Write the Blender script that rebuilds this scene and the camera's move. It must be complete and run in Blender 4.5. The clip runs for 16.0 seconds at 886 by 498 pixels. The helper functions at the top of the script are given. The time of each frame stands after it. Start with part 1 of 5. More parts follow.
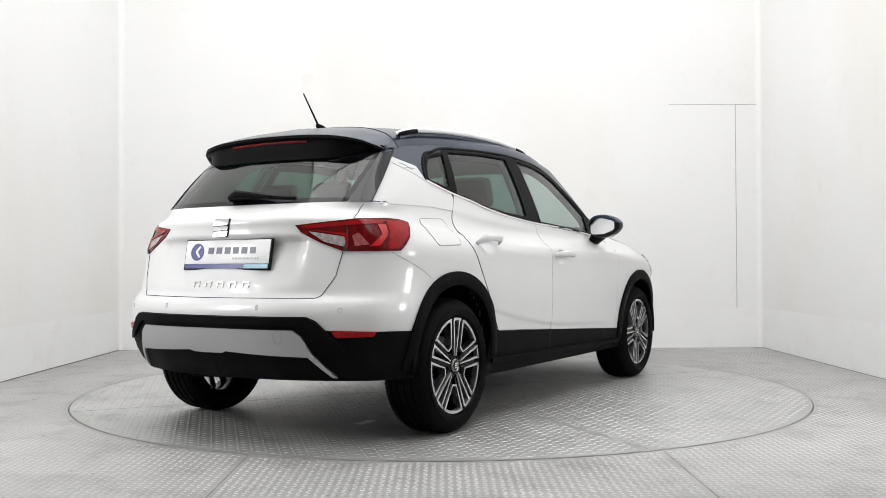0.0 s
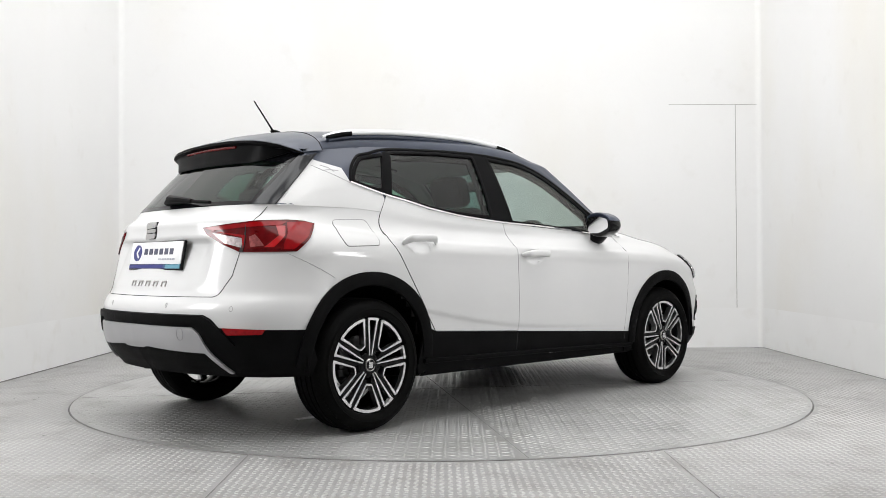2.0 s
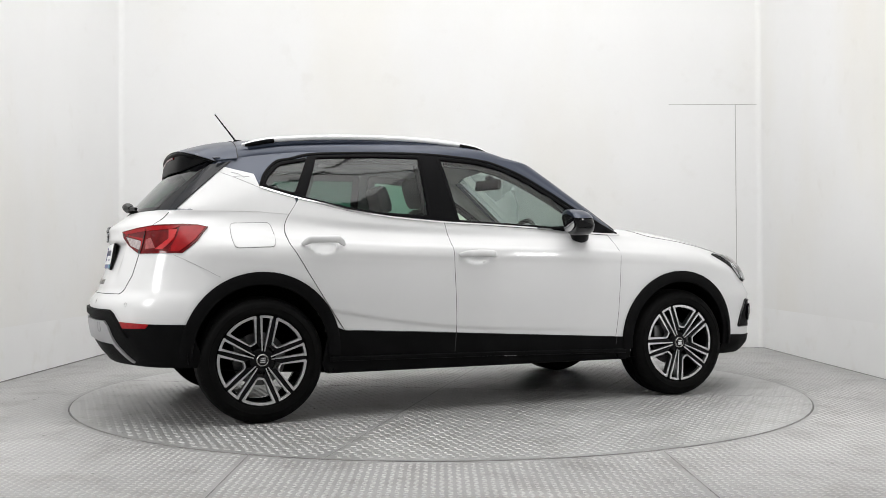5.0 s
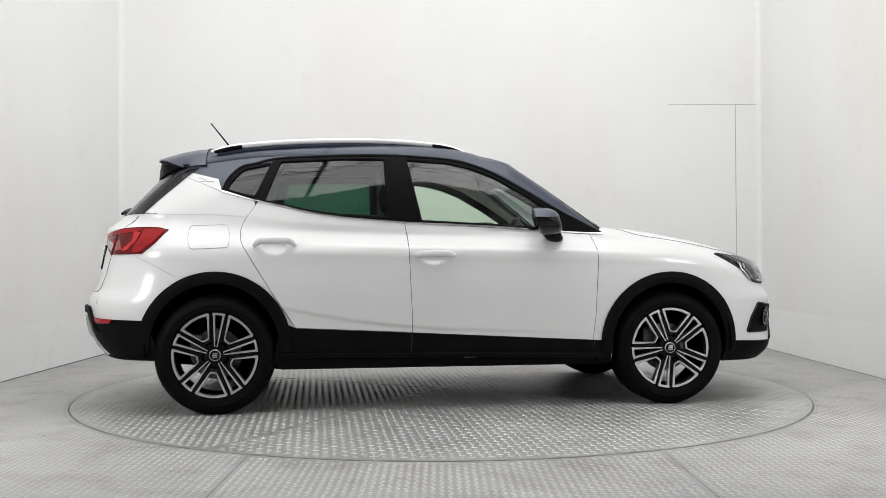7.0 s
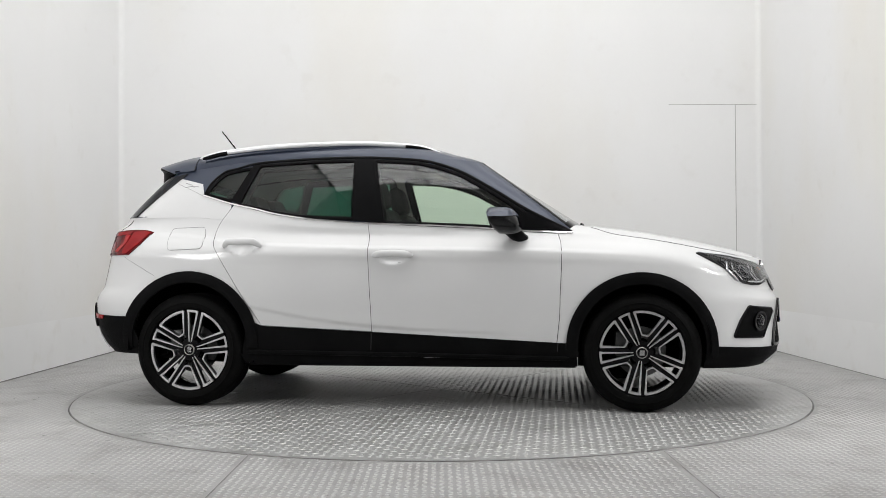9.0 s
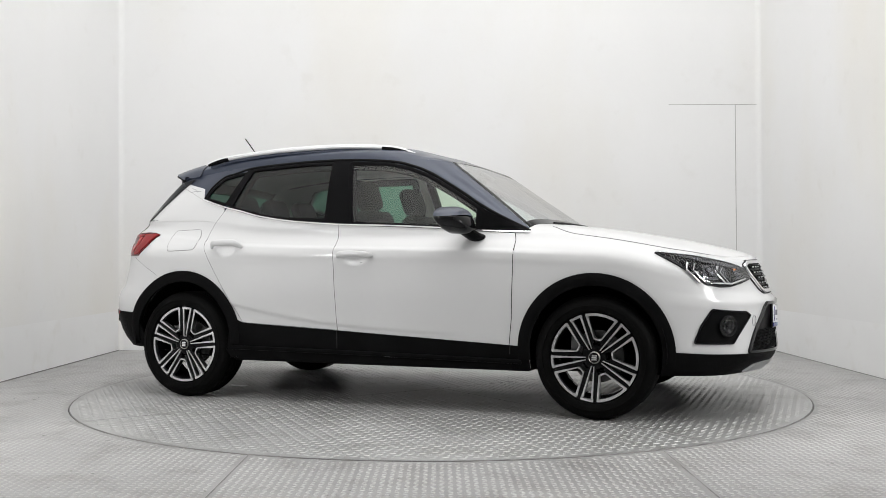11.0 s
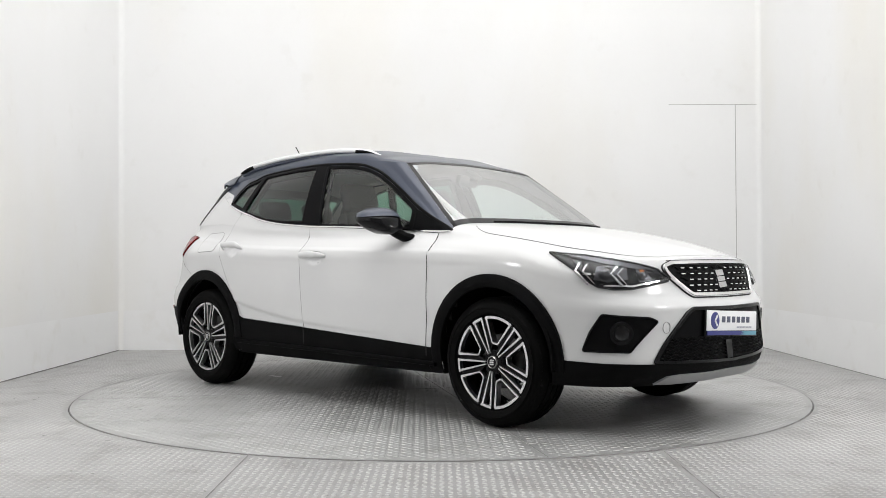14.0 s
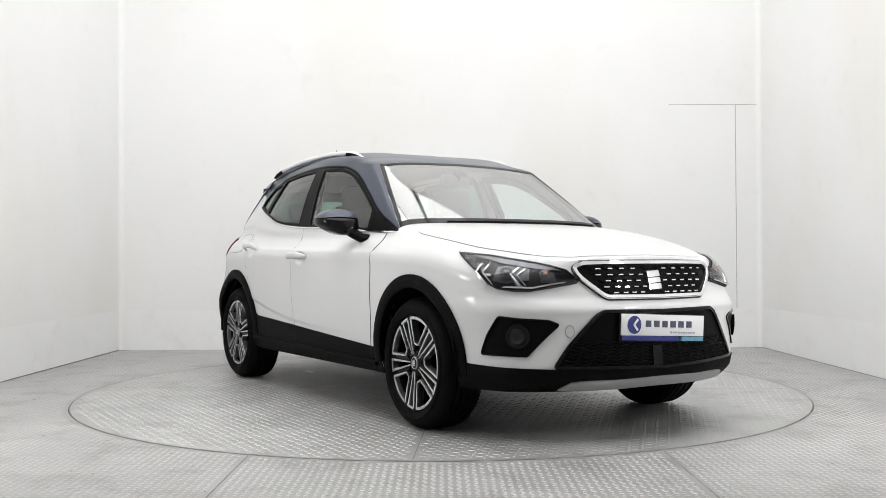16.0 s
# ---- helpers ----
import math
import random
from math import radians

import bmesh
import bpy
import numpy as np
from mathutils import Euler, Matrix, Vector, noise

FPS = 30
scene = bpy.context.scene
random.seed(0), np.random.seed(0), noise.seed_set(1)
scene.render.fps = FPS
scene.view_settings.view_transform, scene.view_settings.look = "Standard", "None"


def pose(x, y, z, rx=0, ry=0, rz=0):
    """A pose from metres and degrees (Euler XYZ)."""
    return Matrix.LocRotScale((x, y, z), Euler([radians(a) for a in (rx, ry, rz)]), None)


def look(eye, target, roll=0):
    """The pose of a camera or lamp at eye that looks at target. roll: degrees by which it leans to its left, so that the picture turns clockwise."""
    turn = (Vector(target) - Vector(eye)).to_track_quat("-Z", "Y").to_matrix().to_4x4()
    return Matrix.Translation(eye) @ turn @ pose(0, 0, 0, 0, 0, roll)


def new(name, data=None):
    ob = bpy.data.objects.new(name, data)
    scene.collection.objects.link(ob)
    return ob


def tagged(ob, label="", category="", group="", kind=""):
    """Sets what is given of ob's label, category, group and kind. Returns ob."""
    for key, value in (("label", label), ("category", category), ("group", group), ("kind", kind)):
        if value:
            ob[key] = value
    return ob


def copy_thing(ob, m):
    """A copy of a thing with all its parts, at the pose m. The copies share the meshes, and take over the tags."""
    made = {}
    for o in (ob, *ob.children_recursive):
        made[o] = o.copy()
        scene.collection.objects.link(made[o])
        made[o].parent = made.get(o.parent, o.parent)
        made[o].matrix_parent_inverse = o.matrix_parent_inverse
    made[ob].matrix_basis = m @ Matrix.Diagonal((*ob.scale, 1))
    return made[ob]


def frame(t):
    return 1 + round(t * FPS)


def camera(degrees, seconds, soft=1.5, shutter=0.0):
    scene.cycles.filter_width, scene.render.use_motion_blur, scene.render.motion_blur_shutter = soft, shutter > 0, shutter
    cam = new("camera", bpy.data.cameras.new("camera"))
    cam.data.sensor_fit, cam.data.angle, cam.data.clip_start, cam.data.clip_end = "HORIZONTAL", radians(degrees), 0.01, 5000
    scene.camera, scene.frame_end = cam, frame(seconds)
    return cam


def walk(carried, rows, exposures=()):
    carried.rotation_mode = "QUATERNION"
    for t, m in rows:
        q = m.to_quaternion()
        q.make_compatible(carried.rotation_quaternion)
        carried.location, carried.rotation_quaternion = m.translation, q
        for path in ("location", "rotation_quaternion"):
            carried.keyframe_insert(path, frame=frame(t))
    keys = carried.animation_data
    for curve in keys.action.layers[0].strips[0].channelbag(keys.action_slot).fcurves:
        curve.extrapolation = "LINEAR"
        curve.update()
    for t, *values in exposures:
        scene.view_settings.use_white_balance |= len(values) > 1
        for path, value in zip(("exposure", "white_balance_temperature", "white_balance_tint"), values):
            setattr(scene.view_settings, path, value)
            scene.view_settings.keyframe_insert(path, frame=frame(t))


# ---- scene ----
# ---- camera ----
cam = camera(50.46, 16.0, soft=0.8)
EYE = Vector((0.0, -6.163, 0.821))
YAW, TILT = radians(0.135), radians(0.856)
AIM = Vector((math.sin(YAW) * math.cos(TILT), math.cos(YAW) * math.cos(TILT), math.sin(TILT)))
STAND = look(EYE, EYE + AIM, -0.263)
EXPOSURES = [(0.0, 0.03), (1.5, 0.02), (3.5, -0.05), (7.0, -0.20), (9.0, -0.28), (12.5, -0.13), (14.5, -0.06), (16.0, -0.02)]
walk(cam, [(0.0, STAND), (16.0, STAND)], EXPOSURES)

# ---- light ----
world = bpy.data.worlds.new("world")
scene.world = world
world.use_nodes = True
world.node_tree.nodes["Background"].inputs["Color"].default_value = (0.8, 0.85, 0.9, 1)
world.node_tree.nodes["Background"].inputs["Strength"].default_value = 0.05

# fluorescent panels that hang under the ceiling of the photo booth
CEILING = 6.6
LAMPS = [(x, y) for y in (1.86, -0.19, -2.24, -4.29) for x in (-2.05, 0.0, 2.05)]
ROW_SHARE = {1.86: 0.30, -0.19: 0.66, -2.24: 1.22, -4.29: 0.90}
LAMP_POWER = 36.0
PANEL_GLOW = 0.9
for lx, ly in LAMPS:
    data = bpy.data.lights.new("panel_light", "AREA")
    data.shape, data.size, data.size_y, data.energy, data.color = "RECTANGLE", 1.98, 1.98, LAMP_POWER * ROW_SHARE[ly] * (1.10 if lx == 0 else 0.95), (1.0, 1.0, 0.995)
    new("panel_light", data).matrix_world = look((lx, ly, CEILING - 0.14), (lx, ly + 0.001, 0))
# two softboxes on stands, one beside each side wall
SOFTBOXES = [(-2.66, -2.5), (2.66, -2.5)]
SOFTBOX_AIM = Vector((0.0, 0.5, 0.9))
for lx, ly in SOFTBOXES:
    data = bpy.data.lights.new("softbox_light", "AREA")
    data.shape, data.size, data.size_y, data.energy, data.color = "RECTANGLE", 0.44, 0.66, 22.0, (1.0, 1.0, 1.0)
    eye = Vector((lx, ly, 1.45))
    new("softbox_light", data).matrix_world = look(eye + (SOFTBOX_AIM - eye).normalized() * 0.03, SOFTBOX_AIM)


# ---- materials ----
def material(name, base, rough=0.5, metal=0.0, vary=0.08, scale=6.0, fine=0.0, fine_scale=200.0, coat=0.0, bump=0.0, bump_scale=80.0, spec=0.5, emit=0.0, rough_vary=0.0):
    """A surface with a broad and a fine variation of colour, and fine relief."""
    m = bpy.data.materials.new(name)
    m.use_nodes = True
    nt = m.node_tree
    b = nt.nodes["Principled BSDF"]
    link = nt.links.new
    b.inputs["Metallic"].default_value, b.inputs["Roughness"].default_value = metal, rough
    b.inputs["Coat Weight"].default_value, b.inputs["Coat Roughness"].default_value = coat, 0.03
    b.inputs["Specular IOR Level"].default_value = spec
    co = nt.nodes.new("ShaderNodeTexCoord")
    big = nt.nodes.new("ShaderNodeTexNoise")
    big.inputs["Scale"].default_value, big.inputs["Detail"].default_value = scale, 5
    link(co.outputs["Object"], big.inputs["Vector"])
    ramp = nt.nodes.new("ShaderNodeValToRGB")
    lo, hi = [max(0.0, c * (1 - vary)) for c in base], [min(1.0, c * (1 + vary)) for c in base]
    ramp.color_ramp.elements[0].position, ramp.color_ramp.elements[1].position = 0.3, 0.7
    ramp.color_ramp.elements[0].color, ramp.color_ramp.elements[1].color = (*lo, 1), (*hi, 1)
    link(big.outputs["Fac"], ramp.inputs["Fac"])
    out = ramp.outputs["Color"]
    if fine:
        small = nt.nodes.new("ShaderNodeTexNoise")
        small.inputs["Scale"].default_value, small.inputs["Detail"].default_value = fine_scale, 3
        link(co.outputs["Object"], small.inputs["Vector"])
        mix = nt.nodes.new("ShaderNodeMix")
        mix.data_type, mix.blend_type = "RGBA", "OVERLAY"
        mix.inputs["Factor"].default_value = fine
        link(out, mix.inputs["A"]), link(small.outputs["Color"], mix.inputs["B"])
        grey = nt.nodes.new("ShaderNodeRGBToBW")
        link(small.outputs["Color"], grey.inputs["Color"]), link(grey.outputs["Val"], mix.inputs["B"])
        out = mix.outputs["Result"]
    link(out, b.inputs["Base Color"])
    if rough_vary:
        rng = nt.nodes.new("ShaderNodeMapRange")
        rng.inputs["To Min"].default_value, rng.inputs["To Max"].default_value = max(0.0, rough - rough_vary), rough + rough_vary
        link(big.outputs["Fac"], rng.inputs["Value"]), link(rng.outputs["Result"], b.inputs["Roughness"])
    if bump:
        relief = nt.nodes.new("ShaderNodeTexNoise")
        relief.inputs["Scale"].default_value, relief.inputs["Detail"].default_value = bump_scale, 4
        link(co.outputs["Object"], relief.inputs["Vector"])
        bn = nt.nodes.new("ShaderNodeBump")
        bn.inputs["Strength"].default_value, bn.inputs["Distance"].default_value = bump, 0.004
        link(relief.outputs["Fac"], bn.inputs["Height"]), link(bn.outputs["Normal"], b.inputs["Normal"])
    if emit:
        link(out, b.inputs["Emission Color"])
        b.inputs["Emission Strength"].default_value = emit
    return m


def stain(m, tint, scale, low, high, most, stretch=(1.0, 1.0, 1.0)):
    """Multiplies the colour by a tint where a noise runs high: flecks, scuffs and old stains."""
    nt = m.node_tree
    base = nt.nodes["Principled BSDF"].inputs["Base Color"]
    old = base.links[0].from_socket
    co, noise, fac, mix, grow = [nt.nodes.new("ShaderNode" + k) for k in ("TexCoord", "TexNoise", "MapRange", "Mix", "Mapping")]
    grow.inputs["Scale"].default_value = stretch
    noise.inputs["Scale"].default_value, noise.inputs["Detail"].default_value = scale, 6
    fac.inputs["From Min"].default_value, fac.inputs["From Max"].default_value, fac.inputs["To Max"].default_value = low, high, most
    mix.data_type, mix.blend_type = "RGBA", "MULTIPLY"
    mix.inputs["B"].default_value = (*tint, 1)
    nt.links.new(co.outputs["Object"], grow.inputs["Vector"]), nt.links.new(grow.outputs["Vector"], noise.inputs["Vector"])
    nt.links.new(noise.outputs["Fac"], fac.inputs["Value"]), nt.links.new(fac.outputs["Result"], mix.inputs["Factor"])
    nt.links.new(old, mix.inputs["A"]), nt.links.new(mix.outputs["Result"], base)


def glass(name, tint, rough=0.0, mirror=0.07, bend=4.0):
    """Thin window glass: it lets tinted light straight through and mirrors at a slant."""
    m = bpy.data.materials.new(name)
    m.use_nodes = True
    nt = m.node_tree
    nt.nodes.remove(nt.nodes["Principled BSDF"])
    thin, gloss, mix = nt.nodes.new("ShaderNodeBsdfTransparent"), nt.nodes.new("ShaderNodeBsdfGlossy"), nt.nodes.new("ShaderNodeMixShader")
    slant = nt.nodes.new("ShaderNodeLayerWeight")
    power = nt.nodes.new("ShaderNodeMath")
    power.operation, power.inputs[1].default_value = "POWER", bend
    fres = nt.nodes.new("ShaderNodeMapRange")
    fres.inputs["To Min"].default_value, fres.inputs["To Max"].default_value = mirror, 0.95
    nt.links.new(slant.outputs["Facing"], power.inputs[0])
    nt.links.new(power.outputs["Value"], fres.inputs["Value"])
    thin.inputs["Color"].default_value = (*tint, 1)
    gloss.inputs["Roughness"].default_value = rough
    nt.links.new(fres.outputs["Result"], mix.inputs["Fac"])
    nt.links.new(thin.outputs["BSDF"], mix.inputs[1]), nt.links.new(gloss.outputs["BSDF"], mix.inputs[2])
    nt.links.new(mix.outputs["Shader"], nt.nodes["Material Output"].inputs["Surface"])
    return m


PAINT = material("pearl_white_paint", (0.585, 0.586, 0.59), 0.36, 0.0, 0.012, 3.0, 0.03, 900.0, coat=0.5, spec=0.22)
ROOF = material("dark_grey_metallic_paint", (0.028, 0.036, 0.060), 0.32, 0.20, 0.04, 4.0, 0.12, 1200.0, coat=0.3, spec=0.35)
PAINT.node_tree.nodes["Principled BSDF"].inputs["Coat Roughness"].default_value = 0.09
PLASTIC = material("black_grained_plastic", (0.005, 0.005, 0.0053), 0.5, 0.0, 0.2, 9.0, 0.1, 500.0, bump=0.25, bump_scale=600.0, spec=0.03)
SATIN = material("black_satin_trim", (0.005, 0.005, 0.0055), 0.36, 0.0, 0.15, 8.0, spec=0.035)
PIANO = material("gloss_black_trim", (0.004, 0.004, 0.005), 0.08, 0.0, 0.1, 8.0, spec=0.22)
GAP = material("panel_gap", (0.012, 0.012, 0.012), 0.8, 0.0, 0.1)
FINE_GAP = material("fine_moulded_joint", (0.22, 0.22, 0.22), 0.7, 0.0, 0.1)
RUBBER = material("tyre_rubber", (0.0032, 0.0032, 0.0032), 0.6, 0.0, 0.25, 14.0, 0.15, 300.0, bump=0.2, bump_scale=300.0, spec=0.05)
ALLOY = material("machined_alloy", (0.66, 0.66, 0.67), 0.30, 1.0, 0.04, 10.0, 0.06, 600.0)
RIMBLACK = material("gloss_black_wheel_paint", (0.005, 0.005, 0.0055), 0.2, 0.0, 0.2, 8.0, spec=0.12)
STEEL = material("brushed_steel", (0.42, 0.41, 0.40), 0.38, 1.0, 0.1, 20.0, 0.1, 400.0)
CHROME = material("bright_chrome", (0.80, 0.80, 0.81), 0.07, 1.0, 0.02, 6.0)
BADGE = material("badge_chrome", (0.55, 0.55, 0.56), 0.20, 1.0, 0.03, 6.0)
IRON = material("dull_iron", (0.10, 0.10, 0.10), 0.5, 0.8, 0.2, 20.0, 0.1, 300.0)
SILVER = material("satin_silver_plastic", (0.37, 0.37, 0.38), 0.34, 0.5, 0.03, 5.0, 0.05, 900.0)
CABIN = material("dark_grey_seat_cloth", (0.020, 0.020, 0.021), 0.9, 0.0, 0.15, 12.0, 0.3, 700.0, bump=0.3, bump_scale=900.0)
DASH = material("soft_black_dashboard", (0.018, 0.018, 0.019), 0.6, 0.0, 0.15, 10.0, bump=0.2, bump_scale=500.0)
LINING = material("pale_grey_headlining", (0.42, 0.41, 0.39), 0.95, 0.0, 0.05, 9.0, 0.1, 500.0)
GLASS = glass("clear_green_tinted_glass", (0.80, 0.90, 0.80))
PRIVACY = glass("dark_privacy_glass", (0.15, 0.29, 0.235), 0.0, 0.045)
SCREEN = glass("windscreen_glass", (0.74, 0.84, 0.87), 0.0, 0.13, 1.45)
WING = material("black_printed_glass", (0.012, 0.013, 0.016), 0.05, 0.0, 0.05, 6.0, spec=0.30)


from mathutils.bvhtree import BVHTree
from mathutils.interpolate import poly_3d_calc


# ---- mesh helpers ----
def part(name, bm, mat, parent=None, label="", smooth=True, sharp=35.0):
    """Links a bmesh as one mesh object, under a thing or a part where one is given."""
    me = bpy.data.meshes.new(name)
    bm.normal_update()
    for e in bm.edges:
        e.smooth = len(e.link_faces) != 2 or e.calc_face_angle(0.0) < radians(sharp)
    for f in bm.faces:
        f.smooth = smooth
    bm.to_mesh(me)
    bm.free()
    for m in (mat if isinstance(mat, (list, tuple)) else [mat]):
        me.materials.append(m)
    ob = new(name, me)
    if parent:
        ob.parent = parent
    if label:
        tagged(ob, label)
    return ob


def box(bm, centre, size, turn=None, bevel=0.0, mat=0):
    """Adds a box, with rounded edges where bevel is given."""
    m = Matrix.Translation(centre) @ (turn or Matrix.Identity(4)) @ Matrix.Diagonal((*size, 1))
    made = bmesh.ops.create_cube(bm, size=1.0, matrix=m)["verts"]
    faces = {f for v in made for f in v.link_faces}
    for f in faces:
        f.material_index = mat
    if bevel:
        edges = list({e for v in made for e in v.link_edges})
        bmesh.ops.bevel(bm, geom=edges, offset=bevel, segments=2, affect="EDGES", profile=0.5)
    return bm


def solid(centre, size, turn=None, bevel=0.0):
    return box(bmesh.new(), centre, size, turn, bevel)


def lathe(bm, profile, steps=48, axis="y", mat=0, start=0.0, end=math.tau):
    """Turns a profile of (radius, along) round the y axis."""
    whole = abs(end - start - math.tau) < 1e-6
    rings = []
    for k in range(steps if whole else steps + 1):
        a = start + (end - start) * k / steps
        rings.append([bm.verts.new((r * math.cos(a), s, r * math.sin(a))) for r, s in profile])
    for k in range(steps):
        a, b = rings[k], rings[(k + 1) % len(rings)]
        for i in range(len(profile) - 1):
            f = bm.faces.new((a[i], b[i], b[i + 1], a[i + 1]))
            f.material_index = mat
    return bm


def tube(bm, path, radius, sides=8, mat=0, flat=1.0, up=Vector((0, 0, 1))):
    """A round or flattened bar along a path, with closed ends; radius may be one number or one for each point."""
    path = [Vector(p) for p in path]
    rings = []
    for i, p in enumerate(path):
        d = (path[min(i + 1, len(path) - 1)] - path[max(i - 1, 0)]).normalized()
        a = d.cross(up)
        a = a.normalized() if a.length > 1e-4 else Vector((1, 0, 0))
        b = a.cross(d)
        r = radius[i] if isinstance(radius, (list, tuple)) else radius
        rings.append([bm.verts.new(p + (a * math.cos(t) + b * flat * math.sin(t)) * r) for t in [math.tau * k / sides for k in range(sides)]])
    for i in range(len(rings) - 1):
        for k in range(sides):
            f = bm.faces.new((rings[i][k], rings[i][(k + 1) % sides], rings[i + 1][(k + 1) % sides], rings[i + 1][k]))
            f.material_index = mat
    for r in (rings[0][::-1], rings[-1]):
        bm.faces.new(r).material_index = mat
    return bm


def spline(points, ts):
    """A smooth curve through points, which lie at the whole numbers; at the parameters ts."""
    p = np.array(points, float)
    n = len(p)
    d = np.empty_like(p)
    d[1:-1] = (p[2:] - p[:-2]) / 2
    d[0], d[-1] = p[1] - p[0], p[-1] - p[-2]
    ts = np.clip(np.asarray(ts, float), 0, n - 1)
    i = np.minimum(ts.astype(int), n - 2)
    u = (ts - i)[:, None]
    a, b = p[i], p[i + 1]
    return (2 * u**3 - 3 * u**2 + 1) * a + (u**3 - 2 * u**2 + u) * d[i] + (-2 * u**3 + 3 * u**2) * b + (u**3 - u**2) * d[i + 1]


def curve_at(table, v):
    """A smooth height table [(at, value), ...], read at v."""
    xs, ys = [a for a, _ in table], [b for _, b in table]
    t = np.interp(v, xs, range(len(xs)))
    return float(spline([[y] for y in ys], [t])[0, 0])


def sheet(bm, grid, flip=False, mat=0):
    """Faces over a grid of places."""
    vs = [[bm.verts.new(p) for p in row] for row in grid]
    for i in range(len(vs) - 1):
        for j in range(len(vs[0]) - 1):
            q = (vs[i][j], vs[i][j + 1], vs[i + 1][j + 1], vs[i + 1][j])
            bm.faces.new(q[::-1] if flip else q).material_index = mat
    return bm


def coons(c0, c1, d0, d1):
    """A patch between four edge curves: c0, c1 along u, d0, d1 along w (d0 joins the starts)."""
    c0, c1, d0, d1 = [np.array(c, float) for c in (c0, c1, d0, d1)]
    u = np.linspace(0, 1, len(c0))[None, :, None]
    w = np.linspace(0, 1, len(d0))[:, None, None]
    ruled = (1 - w) * c0[None] + w * c1[None] + (1 - u) * d0[:, None] + u * d1[:, None]
    return ruled - ((1 - u) * (1 - w) * c0[0] + u * (1 - w) * c0[-1] + (1 - u) * w * c1[0] + u * w * c1[-1])


# ---- the booth ----
HALF, BACK, FRONT = 3.08, 2.86, -7.6


# ---- the car's outer form: half of it, from the middle of the nose round to the middle of the tail ----
PLAN = [(2.125, 0.0), (2.112, 0.26), (2.03, 0.53), (1.91, 0.70), (1.72, 0.80), (1.42, 0.845), (0.85, 0.852), (0.0, 0.858),
        (-0.9, 0.855), (-1.38, 0.835), (-1.62, 0.785), (-1.82, 0.66), (-1.95, 0.42), (-1.99, 0.2), (-2.0, 0.0)]
NOSE_W = [1, 1, 1, 0.95, 0.7, 0.25, 0, 0, 0, 0, 0, 0, 0, 0, 0]
TAIL_W = [0, 0, 0, 0, 0, 0, 0, 0, 0, 0.15, 0.6, 0.9, 1, 1, 1]
TOP = [(2.03, 0.0, 0.845), (2.02, 0.26, 0.838), (1.975, 0.43, 0.826), (1.81, 0.635, 0.845), (1.585, 0.748, 0.877), (1.30, 0.752, 0.948),
       (0.88, 0.745, 0.985), (0.0, 0.775, 1.005), (-0.75, 0.772, 1.04), (-1.28, 0.712, 1.10), (-1.58, 0.685, 1.10), (-1.74, 0.60, 1.10),
       (-1.835, 0.42, 1.098), (-1.875, 0.2, 1.096), (-1.885, 0.0, 1.095)]
NOSE_DX = [(0.18, -0.20), (0.24, -0.06), (0.31, 0.005), (0.45, 0.0), (0.58, 0.005), (0.612, 0.004), (0.66, -0.030), (0.73, -0.055), (0.80, -0.075), (0.88, -0.11)]
TAIL_DX = [(0.18, 0.22), (0.30, 0.02), (0.42, -0.065), (0.56, -0.085), (0.635, -0.080), (0.665, -0.046), (0.74, -0.027), (0.90, 0.004), (0.98, 0.012), (1.04, 0.022), (1.1, 0.10)]
SIDE_DY = [(0.18, -0.06), (0.28, -0.02), (0.40, -0.004), (0.50, 0.003), (0.66, 0.012), (0.80, 0.012), (0.885, 0.008), (0.93, -0.020), (1.0, -0.08), (1.1, -0.11)]
TAIL_SQUARE = [(0.18, 0.03), (0.55, 0.05), (0.75, 0.02), (0.92, 0.02), (1.0, 0.035), (1.1, -0.01)]
LOWS = [0.24, 0.24, 0.24, 0.235, 0.24, 0.245, 0.25, 0.25, 0.25, 0.27, 0.295, 0.30, 0.305, 0.305, 0.305]
NS, NV = 225, 64


